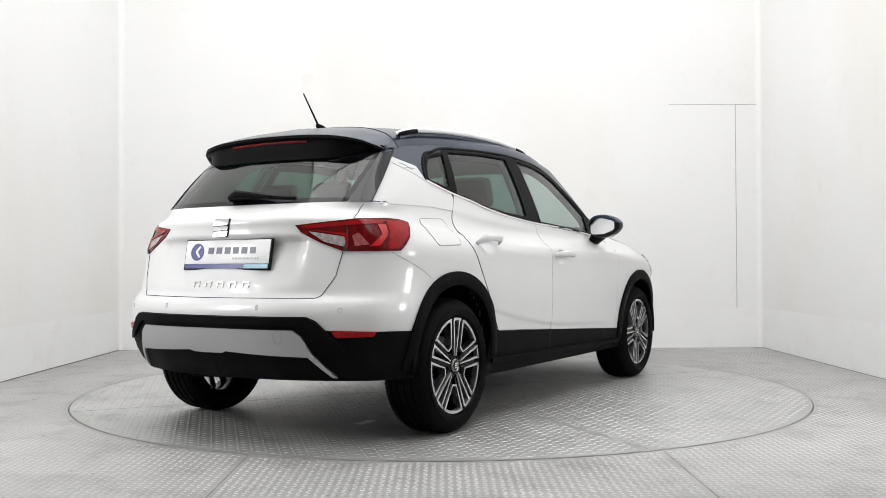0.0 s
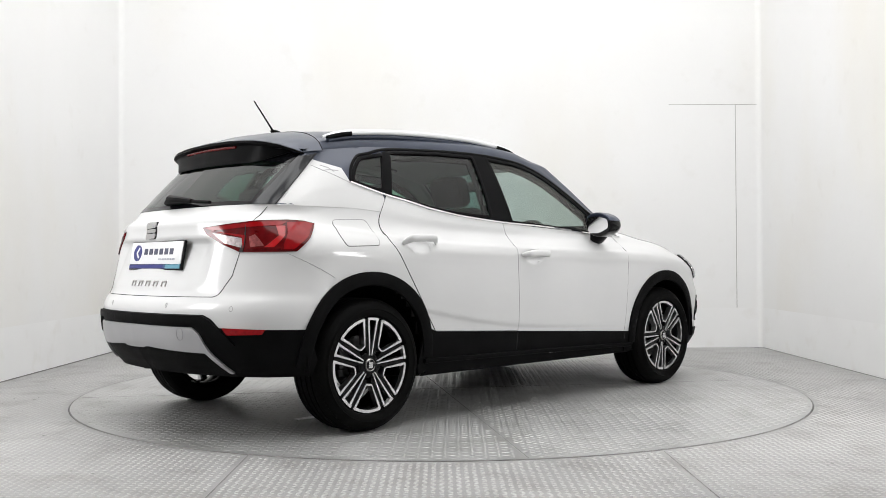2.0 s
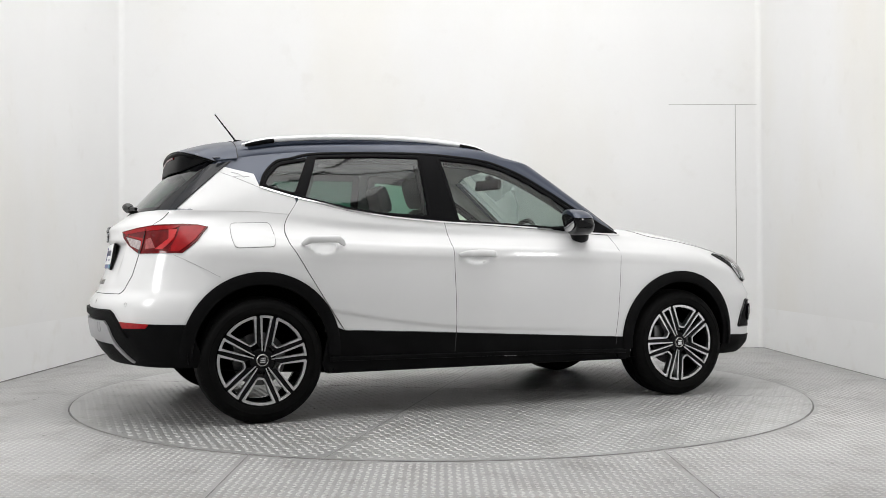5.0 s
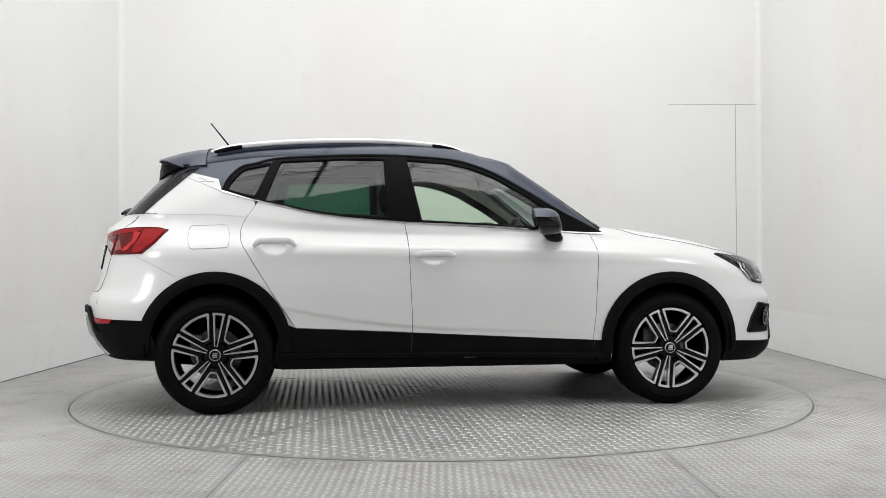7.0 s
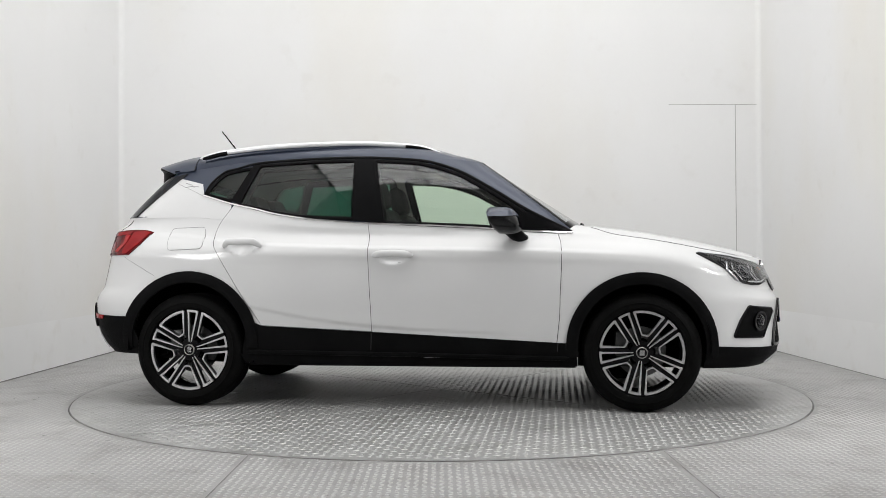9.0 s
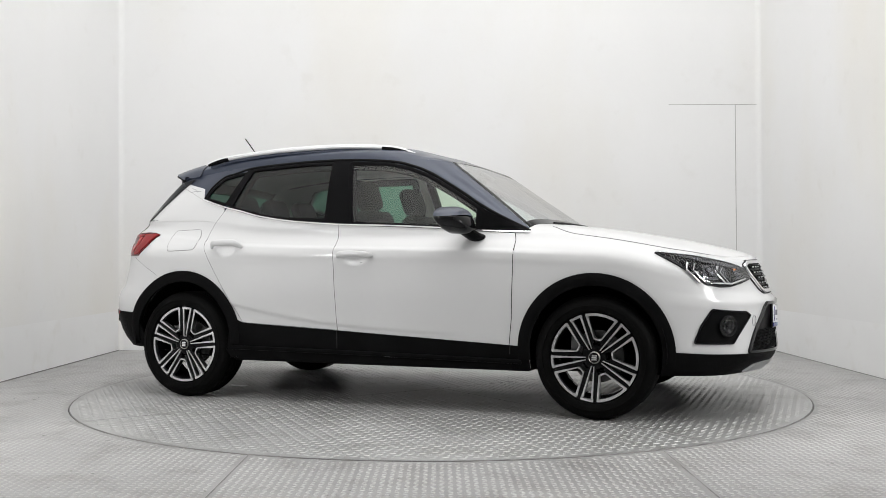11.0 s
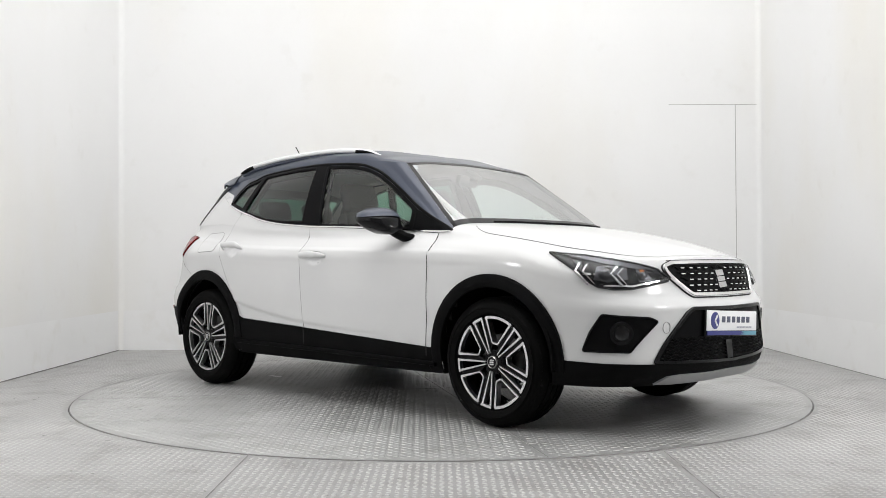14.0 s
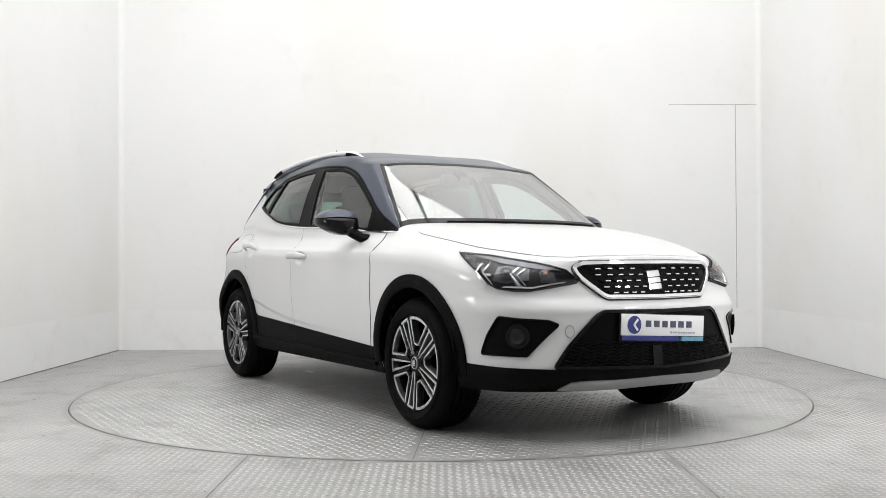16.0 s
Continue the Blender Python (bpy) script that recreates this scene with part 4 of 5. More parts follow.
def tail_lamps():
    edge = [(-1.918, -0.395, 0.990), (-1.84, -0.52, 1.006), (-1.763, -0.605, 1.018), (-1.66, -0.68, 1.022), (-1.585, -0.72, 1.018), (-1.540, -0.735, 1.006), (-1.60, -0.765, 0.935), (-1.670, -0.77, 0.874), (-1.75, -0.715, 0.872), (-1.858, -0.615, 0.872), (-1.90, -0.52, 0.910), (-1.915, -0.43, 0.955)]
    lamps = laid("tail_lamp", drape(merged(one(edge)), WRAP, 0.006, 0.03, 0.012), RED_DARK, car, "red wraparound tail lamp", True)

    def bit(name, pts, mat, label="", off=0.009, r=0.004):
        laid(name, drape(rounded(merged(one(pts)), r), WRAP, off, 0.03, 0.004), mat, lamps, label, True)

    bit("outer_lens", [(-1.66, -0.675, 1.008), (-1.585, -0.72, 1.010), (-1.550, -0.733, 1.002), (-1.605, -0.765, 0.935), (-1.672, -0.768, 0.882), (-1.72, -0.735, 0.882), (-1.675, -0.72, 0.955)], RED, "bright red outer lens")
    bit("upper_lens", [(-1.905, -0.41, 0.986), (-1.84, -0.52, 1.000), (-1.763, -0.605, 1.010), (-1.67, -0.672, 1.010), (-1.68, -0.668, 0.994), (-1.80, -0.575, 0.986), (-1.90, -0.44, 0.972)], RED, "bright red upper lens")
    bit("clear_lens", [(-1.905, -0.45, 0.960), (-1.875, -0.53, 0.948), (-1.835, -0.60, 0.935), (-1.845, -0.615, 0.888), (-1.89, -0.53, 0.912)], LAMP_CLEAR, "clear ribbed lens")
    bit("lower_lens", [(-1.822, -0.635, 0.922), (-1.75, -0.70, 0.908), (-1.705, -0.733, 0.900), (-1.71, -0.74, 0.884), (-1.83, -0.64, 0.884)], RED_DARK, "dark red lower lens")
    # bright angular light guide, a pale bulb window and dark ribs behind the red
    bit("light_guide", [(-1.70, -0.655, 0.992), (-1.672, -0.675, 0.990), (-1.690, -0.712, 0.945), (-1.745, -0.705, 0.892), (-1.770, -0.688, 0.892), (-1.715, -0.692, 0.945)], LAMP_GLOW, "bright red light guide", 0.0098, 0.003)
    bit("bulb_window", [(-1.818, -0.628, 0.940), (-1.792, -0.648, 0.952), (-1.765, -0.680, 0.900), (-1.822, -0.640, 0.892)], LAMP_PINK, "pale bulb window", 0.0096, 0.005)
    for z in (0.905, 0.925, 0.945, 0.965):
        bit("lens_rib", [(-1.80, -0.635, z), (-1.73, -0.690, z), (-1.73, -0.690, z - 0.003), (-1.80, -0.635, z - 0.003)], RED, "", 0.0092, 0.0005)
    bit("divider", [(-1.826, -0.60, 1.0), (-1.818, -0.606, 1.0), (-1.85, -0.624, 0.872), (-1.858, -0.616, 0.872)], GAP, "", 0.0100, 0.001)
    bit("light_line", [(-1.91, -0.425, 0.972), (-1.902, -0.437, 0.975), (-1.868, -0.545, 0.958), (-1.832, -0.605, 0.948), (-1.846, -0.622, 0.880), (-1.850, -0.618, 0.878), (-1.838, -0.605, 0.940), (-1.872, -0.545, 0.951)], RED, "", 0.0105, 0.001)


tail_lamps()


def tailgate():
    seam = both([(-1.885, 0.0, 1.088), (-1.72, -0.615, 1.088), (-1.757, -0.60, 1.043), (-1.82, -0.608, 0.96), (-1.861, -0.612, 0.868), (-1.902, -0.59, 0.763), (-1.945, -0.555, 0.675), (-1.965, -0.53, 0.666), (-2.04, 0.0, 0.664)])
    seam = merged(seam)
    gate = new("tailgate")
    gate.parent = car
    tagged(gate, "pearl white tailgate with a dark rear window")
    laid("tailgate_gap", ribbon(seam[1:-1] if seam[0][0] == WRAP.end else seam, WRAP, 0.0028, 0.0006, 0.0014), GAP, gate, "dark joint round the tailgate")
    plate(gate, REAR, 0, 0.792, 0.926, 0, pose(-1.978, -0.03, 0.861, 0, 0, -90) @ pose(0, 0, 0, -10, 0, 0))
    emblem(gate, REAR, 0.0, 0.986, 0.090, 0.074, 0.010)
    # handle recess over the plate, bright maker's letters as plain bars
    part("handle_recess", box(bmesh.new(), (-1.955, 0.0, 0.934), (0.03, 0.16, 0.014), None, 0.004), SATIN, gate, "black tailgate handle")
    for k in range(5):
        y = 0.150 - k * 0.075
        p, n = REAR.at(y - 0.03, 0.724)
        m = Matrix.Translation(p) @ n.to_track_quat("-Y", "Z").to_matrix().to_4x4()
        bm = bmesh.new()
        box(bm, (-0.016, 0, 0), (0.007, 0.008, 0.028)), box(bm, (0.016, 0, 0), (0.007, 0.008, 0.028)), box(bm, (0, 0, 0.011), (0.036, 0.008, 0.007))
        bm.transform(m)
        part("letter_bar", bm, STEEL, gate, "small chrome letter bar")
    # rear wiper
    arm = new("rear_wiper")
    arm.parent = gate
    tagged(arm, "black rear wiper")
    on = lambda y, z, d: REAR.at(y, z)[0] + REAR.at(y, z)[1] * d
    part("cover", tube(bmesh.new(), [on(0.045, 1.118, 0.018), on(0.0, 1.124, 0.030), on(-0.08, 1.119, 0.030), on(-0.20, 1.111, 0.026)], [0.022, 0.032, 0.024, 0.014], 10, flat=0.8), SATIN, arm)
    part("blade", tube(bmesh.new(), [on(-0.16, 1.112, 0.026), on(-0.25, 1.107, 0.024), on(-0.34, 1.103, 0.020)], 0.009, 8), SATIN, arm)


tailgate()


def rear_bumper_parts():
    band = both([(-2.073, 0.0, 0.586), (-1.997, -0.505, 0.586), (-1.982, -0.55, 0.568), (-1.967, -0.60, 0.527), (-1.83, -0.775, 0.520), (-1.655, -0.84, 0.516), (-1.62, -0.84, 0.44), (-1.58, -0.83, 0.36), (-1.60, -0.82, 0.298), (-1.87, -0.60, 0.298), (-2.0, 0.0, 0.298)])
    bumper = laid("rear_bumper_cladding", drape(merged(band), WRAP, 0.004, 0.05, 0.012), PLASTIC, car, "black plastic lower rear bumper")[0]
    trim = both([(-2.08, 0.0, 0.529), (-2.02, -0.455, 0.527), (-1.995, -0.50, 0.50), (-1.985, -0.535, 0.425), (-1.89, -0.59, 0.322), (-1.888, -0.578, 0.322), (-1.985, -0.510, 0.413), (-2.05, -0.21, 0.424), (-2.055, -0.195, 0.432), (-2.06, -0.105, 0.430), (-2.062, -0.09, 0.422), (-2.06, 0.0, 0.421)])
    laid("skid_plate", drape(merged(trim), WRAP, 0.014, 0.05, 0.014), SILVER, bumper, "satin silver skid plate")
    top = both([(-2.073, 0.0, 0.583), (-1.997, -0.505, 0.583), (-1.982, -0.548, 0.563), (-1.94, -0.62, 0.49), (-1.90, -0.65, 0.45), (-1.93, -0.60, 0.47), (-2.0, -0.49, 0.545), (-2.02, -0.46, 0.548), (-2.08, 0.0, 0.552)])
    laid("bumper_ledge", drape(merged(top), WRAP, 0.018, 0.05, 0.016), PLASTIC, bumper, "black bumper ledge")
    reflex = [(-1.955, -0.62, 0.528), (-1.829, -0.771, 0.521), (-1.845, -0.755, 0.500), (-1.945, -0.63, 0.496)]
    laid("reflector", drape(rounded(merged(one(reflex)), 0.004), WRAP, 0.010, 0.04, 0.006), REFLEX, car, "dark red bumper reflector", True)
    for p in ((-2.054, -0.275, 0.624), (-1.927, -0.645, 0.614)):
        s, z = wrap_of(p)
        ring = [(s + 0.011 * math.cos(t), z + 0.011 * math.sin(t)) for t in np.linspace(0, math.tau, 17)[:-1]]
        laid("parking_sensor", ribbon(ring, WRAP, 0.0018, 0.0, 0.0014, True), FINE_GAP, car, "round parking sensor", True)
    s, z = wrap_of((-2.045, -0.385, 0.496))
    ring = [(s + 0.030 * math.cos(t), z + 0.028 * math.sin(t)) for t in np.linspace(0, math.tau, 25)[:-1]]
    laid("tow_cover", ribbon(ring, WRAP, 0.0016, 0.0135, 0.0012, True), FINE_GAP, bumper, "round tow eye cover joint")


rear_bumper_parts()


def spoiler():
    """Roof spoiler: dark grey top, black underside down to the glass, and a red brake light strip."""
    ys = np.linspace(-0.57, 0.57, 39)
    top, lip, under = [], [], []
    for y in ys:
        e = abs(y) / 0.57
        edge = max(0.0, (e - 0.80) / 0.20)
        tx = curve_at([(0.0, -1.668), (0.20, -1.664), (0.36, -1.650), (0.46, -1.622), (0.52, -1.570), (0.57, -1.487)], abs(y))
        tz = curve_at([(0.0, 1.444), (0.20, 1.440), (0.36, 1.430), (0.46, 1.416), (0.52, 1.398), (0.57, 1.366)], abs(y))
        p = TOPVIEW.at(max(-1.36, tx + 0.02), np.clip(y, -0.555, 0.555))[0]
        row = [Vector((p.x, y, p.z + 0.003))]
        for t in (0.25, 0.5, 0.75, 1.0):
            x = p.x + (tx - p.x) * t
            z = p.z + 0.003 + (tz - p.z) * (t**1.5)
            row.append(Vector((x, y, z)))
        drop = 0.022 * (1 - 0.6 * edge)
        top.append(row)
        lip.append([Vector((tx, y, tz)), Vector((tx - 0.004, y, tz - drop * 0.5)), Vector((tx + 0.012, y, tz - drop))])
        gz = 1.322 + 0.062 * float(np.clip((abs(y) - 0.36) / 0.19, 0, 1)) ** 1.5
        g = REAR.at(np.clip(y, -0.54, 0.54), gz)[0]
        under.append([Vector((tx + 0.012, y, tz - drop)), Vector(((tx + 0.012) * 0.28 + (g.x - 0.012) * 0.72, y, (tz - drop) * 0.5 + gz * 0.5 + 0.012)), Vector((g.x - 0.012, y, gz)), Vector((g.x + 0.02, y, gz + 0.004))])
    wing = part("spoiler", sheet(bmesh.new(), [[tuple(v) for v in r] for r in top]), ROOF, car, "dark grey roof spoiler with a black underside")
    part("spoiler_lip", sheet(bmesh.new(), [[tuple(v) for v in r] for r in lip]), SATIN, wing, "black spoiler lip")
    part("spoiler_underside", sheet(bmesh.new(), [[tuple(v) for v in r] for r in under]), SATIN, wing, "black spoiler underside")
    part("spoiler_seam", tube(bmesh.new(), [r[0] + Vector((0, 0, 0.001)) for r in top], 0.0022, 6), GAP, wing, "dark joint before the spoiler")
    path = [under[k][0].lerp(under[k][1], 0.16) + Vector((-0.004, 0, -0.004)) for k in range(11, 28)]
    part("brake_light", tube(bmesh.new(), path, 0.0075, 8), RED_DARK, wing, "red high brake light strip")


spoiler()


# ---- roof fittings and mirrors ----
def roof_fittings():
    path = smooth_line([(-1.335, -0.535, 1.462), (-1.26, -0.537, 1.480), (-1.16, -0.540, 1.499), (-0.90, -0.548, 1.522), (-0.60, -0.552, 1.533), (-0.30, -0.553, 1.532), (-0.06, -0.550, 1.515), (0.05, -0.548, 1.498), (0.155, -0.545, 1.466)], 4)
    rad = [0.006 + 0.0075 * min(1.0, k / 4, (len(path) - 1 - k) / 4) for k in range(len(path))]
    rails = laid("roof_rail", tube(bmesh.new(), path, rad, 10, flat=1.1), SILVER_BRIGHT, car, "satin silver roof rail with black feet", True)
    for a, b in ((1, 9), (24, 31)):
        foot = [Vector(p) + Vector((0, -0.005, -0.006)) for p in path[a:b]]
        laid("rail_foot", tube(bmesh.new(), foot, [0.92 * r for r in rad[a:b]], 10, flat=1.1), SATIN, rails, "black rail foot", True)
    seal = [Vector(p) + Vector((0, 0.008, -0.024)) for p in path[2:31]]
    laid("rail_base", tube(bmesh.new(), seal, 0.014, 8), ROOF, rails, "dark grey roof channel under the rail", True)
    mast = new("aerial")
    mast.parent = car
    tagged(mast, "black rod aerial on the roof")
    part("base", tube(bmesh.new(), [(-1.225, 0, 1.524), (-1.255, 0, 1.540), (-1.285, 0, 1.553)], [0.026, 0.02, 0.009], 10), SATIN, mast)
    part("rod", tube(bmesh.new(), [(-1.268, 0, 1.545), (-1.395, 0, 1.704)], [0.0055, 0.0035], 8), SATIN, mast)


SILVER_BRIGHT = material("satin_bright_aluminium", (0.76, 0.76, 0.77), 0.34, 0.25, 0.03, 8.0)
roof_fittings()


def door_mirror():
    """A dark grey cap over a black shell on an arm, with its glass to the rear."""
    c = Vector((0.525, -0.905, 1.050))

    def shell(scale, zlo, zhi):
        bm = bmesh.new()
        rows = []
        for i in range(13):
            v = -math.pi / 2 + math.pi * i / 12
            rows.append([])
            for j in range(24):
                u = math.tau * j / 24
                sx = math.copysign(abs(math.cos(u)) ** 0.75, math.cos(u)) * math.cos(v) ** 0.6
                sy = math.copysign(abs(math.sin(u)) ** 0.75, math.sin(u)) * math.cos(v) ** 0.6
                x = max(-0.048, sx * 0.098) * scale
                y = sy * (0.108 if sy > 0 else 0.118) * scale
                z = np.clip(math.copysign(abs(math.sin(v)) ** 0.8, math.sin(v)) * 0.074, zlo, zhi) * scale * (1 - (0.5 if v > 0 else 0.62) * (y < 0) * (-y / 0.130) ** 1.4 if y < 0 else 1.0)
                rows[-1].append((c.x + x + 0.18 * y - (0.45 * z if z < 0 else 0.25 * z), c.y + y, c.z + z + 0.06 * -y))
        for i in range(12):
            for j in range(24):
                q = [rows[i][j], rows[i][(j + 1) % 24], rows[i + 1][(j + 1) % 24], rows[i + 1][j]]
                bm.faces.new([bm.verts.new(p) for p in q])
        bmesh.ops.remove_doubles(bm, verts=bm.verts, dist=0.0004)
        bmesh.ops.recalc_face_normals(bm, faces=bm.faces)
        return bm

    shells = laid("door_mirror", shell(1.0, -0.1, 0.026), PIANO, car, "gloss black door mirror with a dark grey cap", True, 70)
    laid("mirror_cap", shell(1.012, 0.026, 0.1), ROOF, shells, "dark grey mirror cap", True, 70)
    arm = tube(bmesh.new(), [(0.625, -0.755, 0.955), (0.615, -0.795, 0.960), (0.59, -0.83, 0.985), (0.56, -0.86, 1.015)], [0.050, 0.050, 0.056, 0.060], 12, flat=0.55)
    laid("mirror_arm", arm, SATIN, shells, "black mirror arm", True)
    poly = [(c.x - 0.052 + 0.18 * y - 0.3 * z, c.y + y, c.z + z + 0.06 * -y) for y, z in rounded([(-0.085, -0.028), (-0.088, 0.024), (0.0, 0.050), (0.085, 0.046), (0.09, -0.046), (0.0, -0.052)], 0.02)]
    bm = bmesh.new()
    bm.faces.new([bm.verts.new(p) for p in poly])
    laid("mirror_glass", bm, CHROME, shells, "mirror glass", True)


door_mirror()


# ---- wheels ----
def prism(bm, pts, y0, y1, mat=0):
    """A flat bar: an outline in the wheel's plane between two depths (y0 is its face)."""
    a = [bm.verts.new((x, y0, z)) for x, z in pts]
    b = [bm.verts.new((x, y1, z)) for x, z in pts]
    n = len(pts)
    fs = [bm.faces.new(a), bm.faces.new(b[::-1])] + [bm.faces.new((a[i], b[i], b[(i + 1) % n], a[(i + 1) % n])) for i in range(n)]
    for f in fs:
        f.material_index = mat
    return bm


def turned(pts, angle):
    c, s = math.cos(angle), math.sin(angle)
    return [(u * c - w * s, u * s + w * c) for u, w in pts]


def build_wheel(parent, at, spin, flip):
    """Alloy wheel with five narrow and five wide machined loops, on a low tyre. Its face looks to -y."""
    hub = new("wheel")
    hub.parent = parent
    hub.matrix_basis = Matrix.Translation(at) @ pose(0, 0, 0, 0, 0, 180 if flip else 0)
    tagged(hub, "black and machined alloy wheel with a road tyre")
    # tyre with grooves in its tread and rounded shoulders
    prof = [(0.2335, 0.002), (0.241, -0.014), (0.262, -0.022), (0.292, -0.014), (0.309, 0.002), (0.3185, 0.016)]
    for g in (0.045, 0.085, 0.125, 0.160):
        prof += [(0.3245, g - 0.010), (0.3245, g - 0.005), (0.3165, g - 0.003), (0.3165, g + 0.003), (0.3245, g + 0.005)]
    prof += [(0.3185, 0.188), (0.309, 0.200), (0.285, 0.212), (0.25, 0.214), (0.2335, 0.200)]
    tyre = part("tyre", lathe(bmesh.new(), prof, 96), RUBBER, hub, "black rubber tyre", sharp=40)
    bm = bmesh.new()
    for k in range(90):
        a = math.tau * k / 90
        for y, dy in ((0.012, -1), (0.192, 1)):
            box(bm, (0.3030 * math.cos(a), y, 0.3030 * math.sin(a)), (0.016, 0.020, 0.012), pose(0, 0, 0, 0, -math.degrees(a), 0) @ pose(0, 0, 0, 25 * dy, 0, 0))
    tagged(part("tread", bm, RUBBER, tyre, smooth=False), kind="stuff")
    part("side_band", lathe(bmesh.new(), [(0.268, -0.0225), (0.272, -0.0245), (0.276, -0.0225)], 96), RUBBER, tyre)
    rim = part("rim", lathe(bmesh.new(), [(0.2350, -0.003), (0.2330, -0.008), (0.2312, -0.003), (0.222, 0.012), (0.212, 0.03), (0.205, 0.10), (0.215, 0.19), (0.226, 0.205)], 72), RIMBLACK, hub, "gloss black alloy rim")
    # spokes: a dark web between two machined edges
    for k in range(5):
        base = radians(spin + 72 * k)
        for s in (1, -1):
            v0, v1 = (0.046, 0.004 * s), (0.222, 0.021 * s)
            u_in, u_out = turned([(0.100, -0.017 * s)], radians(36) * s)[0], turned([(0.220, -0.078 * s)], radians(36) * s)[0]
            bm = bmesh.new()
            ve0, ve1 = (v0[0], v0[1] + 0.005 * s), (v1[0] - 0.003, v1[1] + 0.0110 * s)
            ue0, ue1 = (u_in[0] - 0.005, u_in[1] - 0.006 * s), (u_out[0] - 0.004, u_out[1] - 0.014 * s)
            prism(bm, turned([ve0, ve1, ue1, ue0], base), 0.006, 0.040)
            spoke = part("spoke", bm, RIMBLACK, hub, smooth=False)
            bm = bmesh.new()
            prism(bm, turned([v0, v1, ve1, ve0], base), -0.004 + 0.004, 0.036)
            prism(bm, turned([ue0, ue1, u_out, u_in], base), -0.002, 0.036)
            part("machined_edge", bm, ALLOY, spoke, "machined bright spoke edge", smooth=False)
    for k in range(5):
        base = radians(spin + 72 * k)
        for mid, half, r0 in ((base, math.atan2(0.034, 0.222), 0.2175), (base + radians(36), math.atan2(0.077, 0.218), 0.2165)):
            arc = [(0.230 * math.cos(mid + t * half), 0.230 * math.sin(mid + t * half)) for t in np.linspace(-1, 1, 10)]
            arc += [(r0 * math.cos(mid + t * half), r0 * math.sin(mid + t * half)) for t in np.linspace(1, -1, 10)]
            part("loop_end", prism(bmesh.new(), arc, -0.004, 0.034), ALLOY, rim, smooth=False)
        # rounded foot of the wide loop
        mid = base + radians(36)
        foot = turned([(0.091, -0.012), (0.091, 0.012), (0.096, 0.021), (0.103, 0.019), (0.099, 0.010), (0.099, -0.010), (0.103, -0.019), (0.096, -0.021)], mid)
        part("loop_foot", prism(bmesh.new(), foot, -0.002, 0.036), ALLOY, rim, smooth=False)
        bolt = lathe(bmesh.new(), [(0.0, 0.004), (0.009, 0.004), (0.009, 0.03)], 10)
        bolt.transform(Matrix.Translation((0.048 * math.cos(mid), 0, 0.048 * math.sin(mid))))
        part("wheel_bolt", bolt, RIMBLACK, rim)
    part("hub", lathe(bmesh.new(), [(0.0, 0.004), (0.03, 0.004), (0.062, 0.010), (0.075, 0.03), (0.075, 0.12), (0.0, 0.12)], 36), RIMBLACK, hub, "black wheel hub")
    cap = part("hub_cap", lathe(bmesh.new(), [(0.0, -0.004), (0.024, -0.003), (0.029, 0.0), (0.031, 0.006)], 32), PIANO, hub, "gloss black hub cap")
    part("cap_ring", lathe(bmesh.new(), [(0.026, -0.0035), (0.028, -0.006), (0.031, -0.003), (0.032, 0.004)], 32), STEEL, cap)
    bm = bmesh.new()
    for z in (-0.010, 0.0, 0.010):
        box(bm, (0.002 * (z > 0), -0.005, z), (0.026, 0.003, 0.0075))
    part("cap_badge", bm, CHROME, cap, "plain chrome cap badge", smooth=False)
    part("brake_disc", lathe(bmesh.new(), [(0.07, 0.085), (0.138, 0.085), (0.138, 0.107), (0.07, 0.107)], 40), IRON, hub, "steel brake disc", sharp=30)
    part("caliper", box(bmesh.new(), (-0.105 if not flip else 0.105, 0.095, 0.045), (0.07, 0.07, 0.13), None, 0.012), IRON, hub, "grey brake caliper")
    return hub


for hx, hz, spin in ((1.283, 0.3245, 115.3), (-1.283, 0.3245, 84.6)):
    build_wheel(car, (hx, -0.842, hz), spin, False)
    build_wheel(car, (hx, 0.842, hz), spin + 17, True)


# ---- the cabin ----
def seat(x, y, name="front_seat"):
    s = new(name)
    s.parent = car
    tagged(s, "dark grey cloth front seat with a headrest")
    part("cushion", solid((x + 0.22, y, 0.55), (0.50, 0.48, 0.16), pose(0, 0, 0, 0, -8, 0), 0.05), CABIN, s)
    back = solid((0, 0, 0.30), (0.13, 0.46, 0.62), None, 0.055)
    for v in back.verts:
        v.co.y *= 1 - 0.16 * max(0, (v.co.z - 0.3) / 0.3)
    back.transform(pose(x - 0.03, y, 0.56, 0, -17, 0))
    part("backrest", back, CABIN, s)
    head = solid((0, 0, 0.71), (0.10, 0.27, 0.19), None, 0.045)
    head.transform(pose(x - 0.03, y, 0.56, 0, -17, 0))
    part("headrest", head, CABIN, s, "dark cloth headrest")
    for d in (-0.06, 0.06):
        post = tube(bmesh.new(), [(0, d, 0.58), (0, d, 0.66)], 0.006, 8)
        post.transform(pose(x - 0.03, y, 0.56, 0, -17, 0))
        part("headrest_post", post, STEEL, s)


seat(-0.02, -0.36)
seat(-0.02, 0.36)


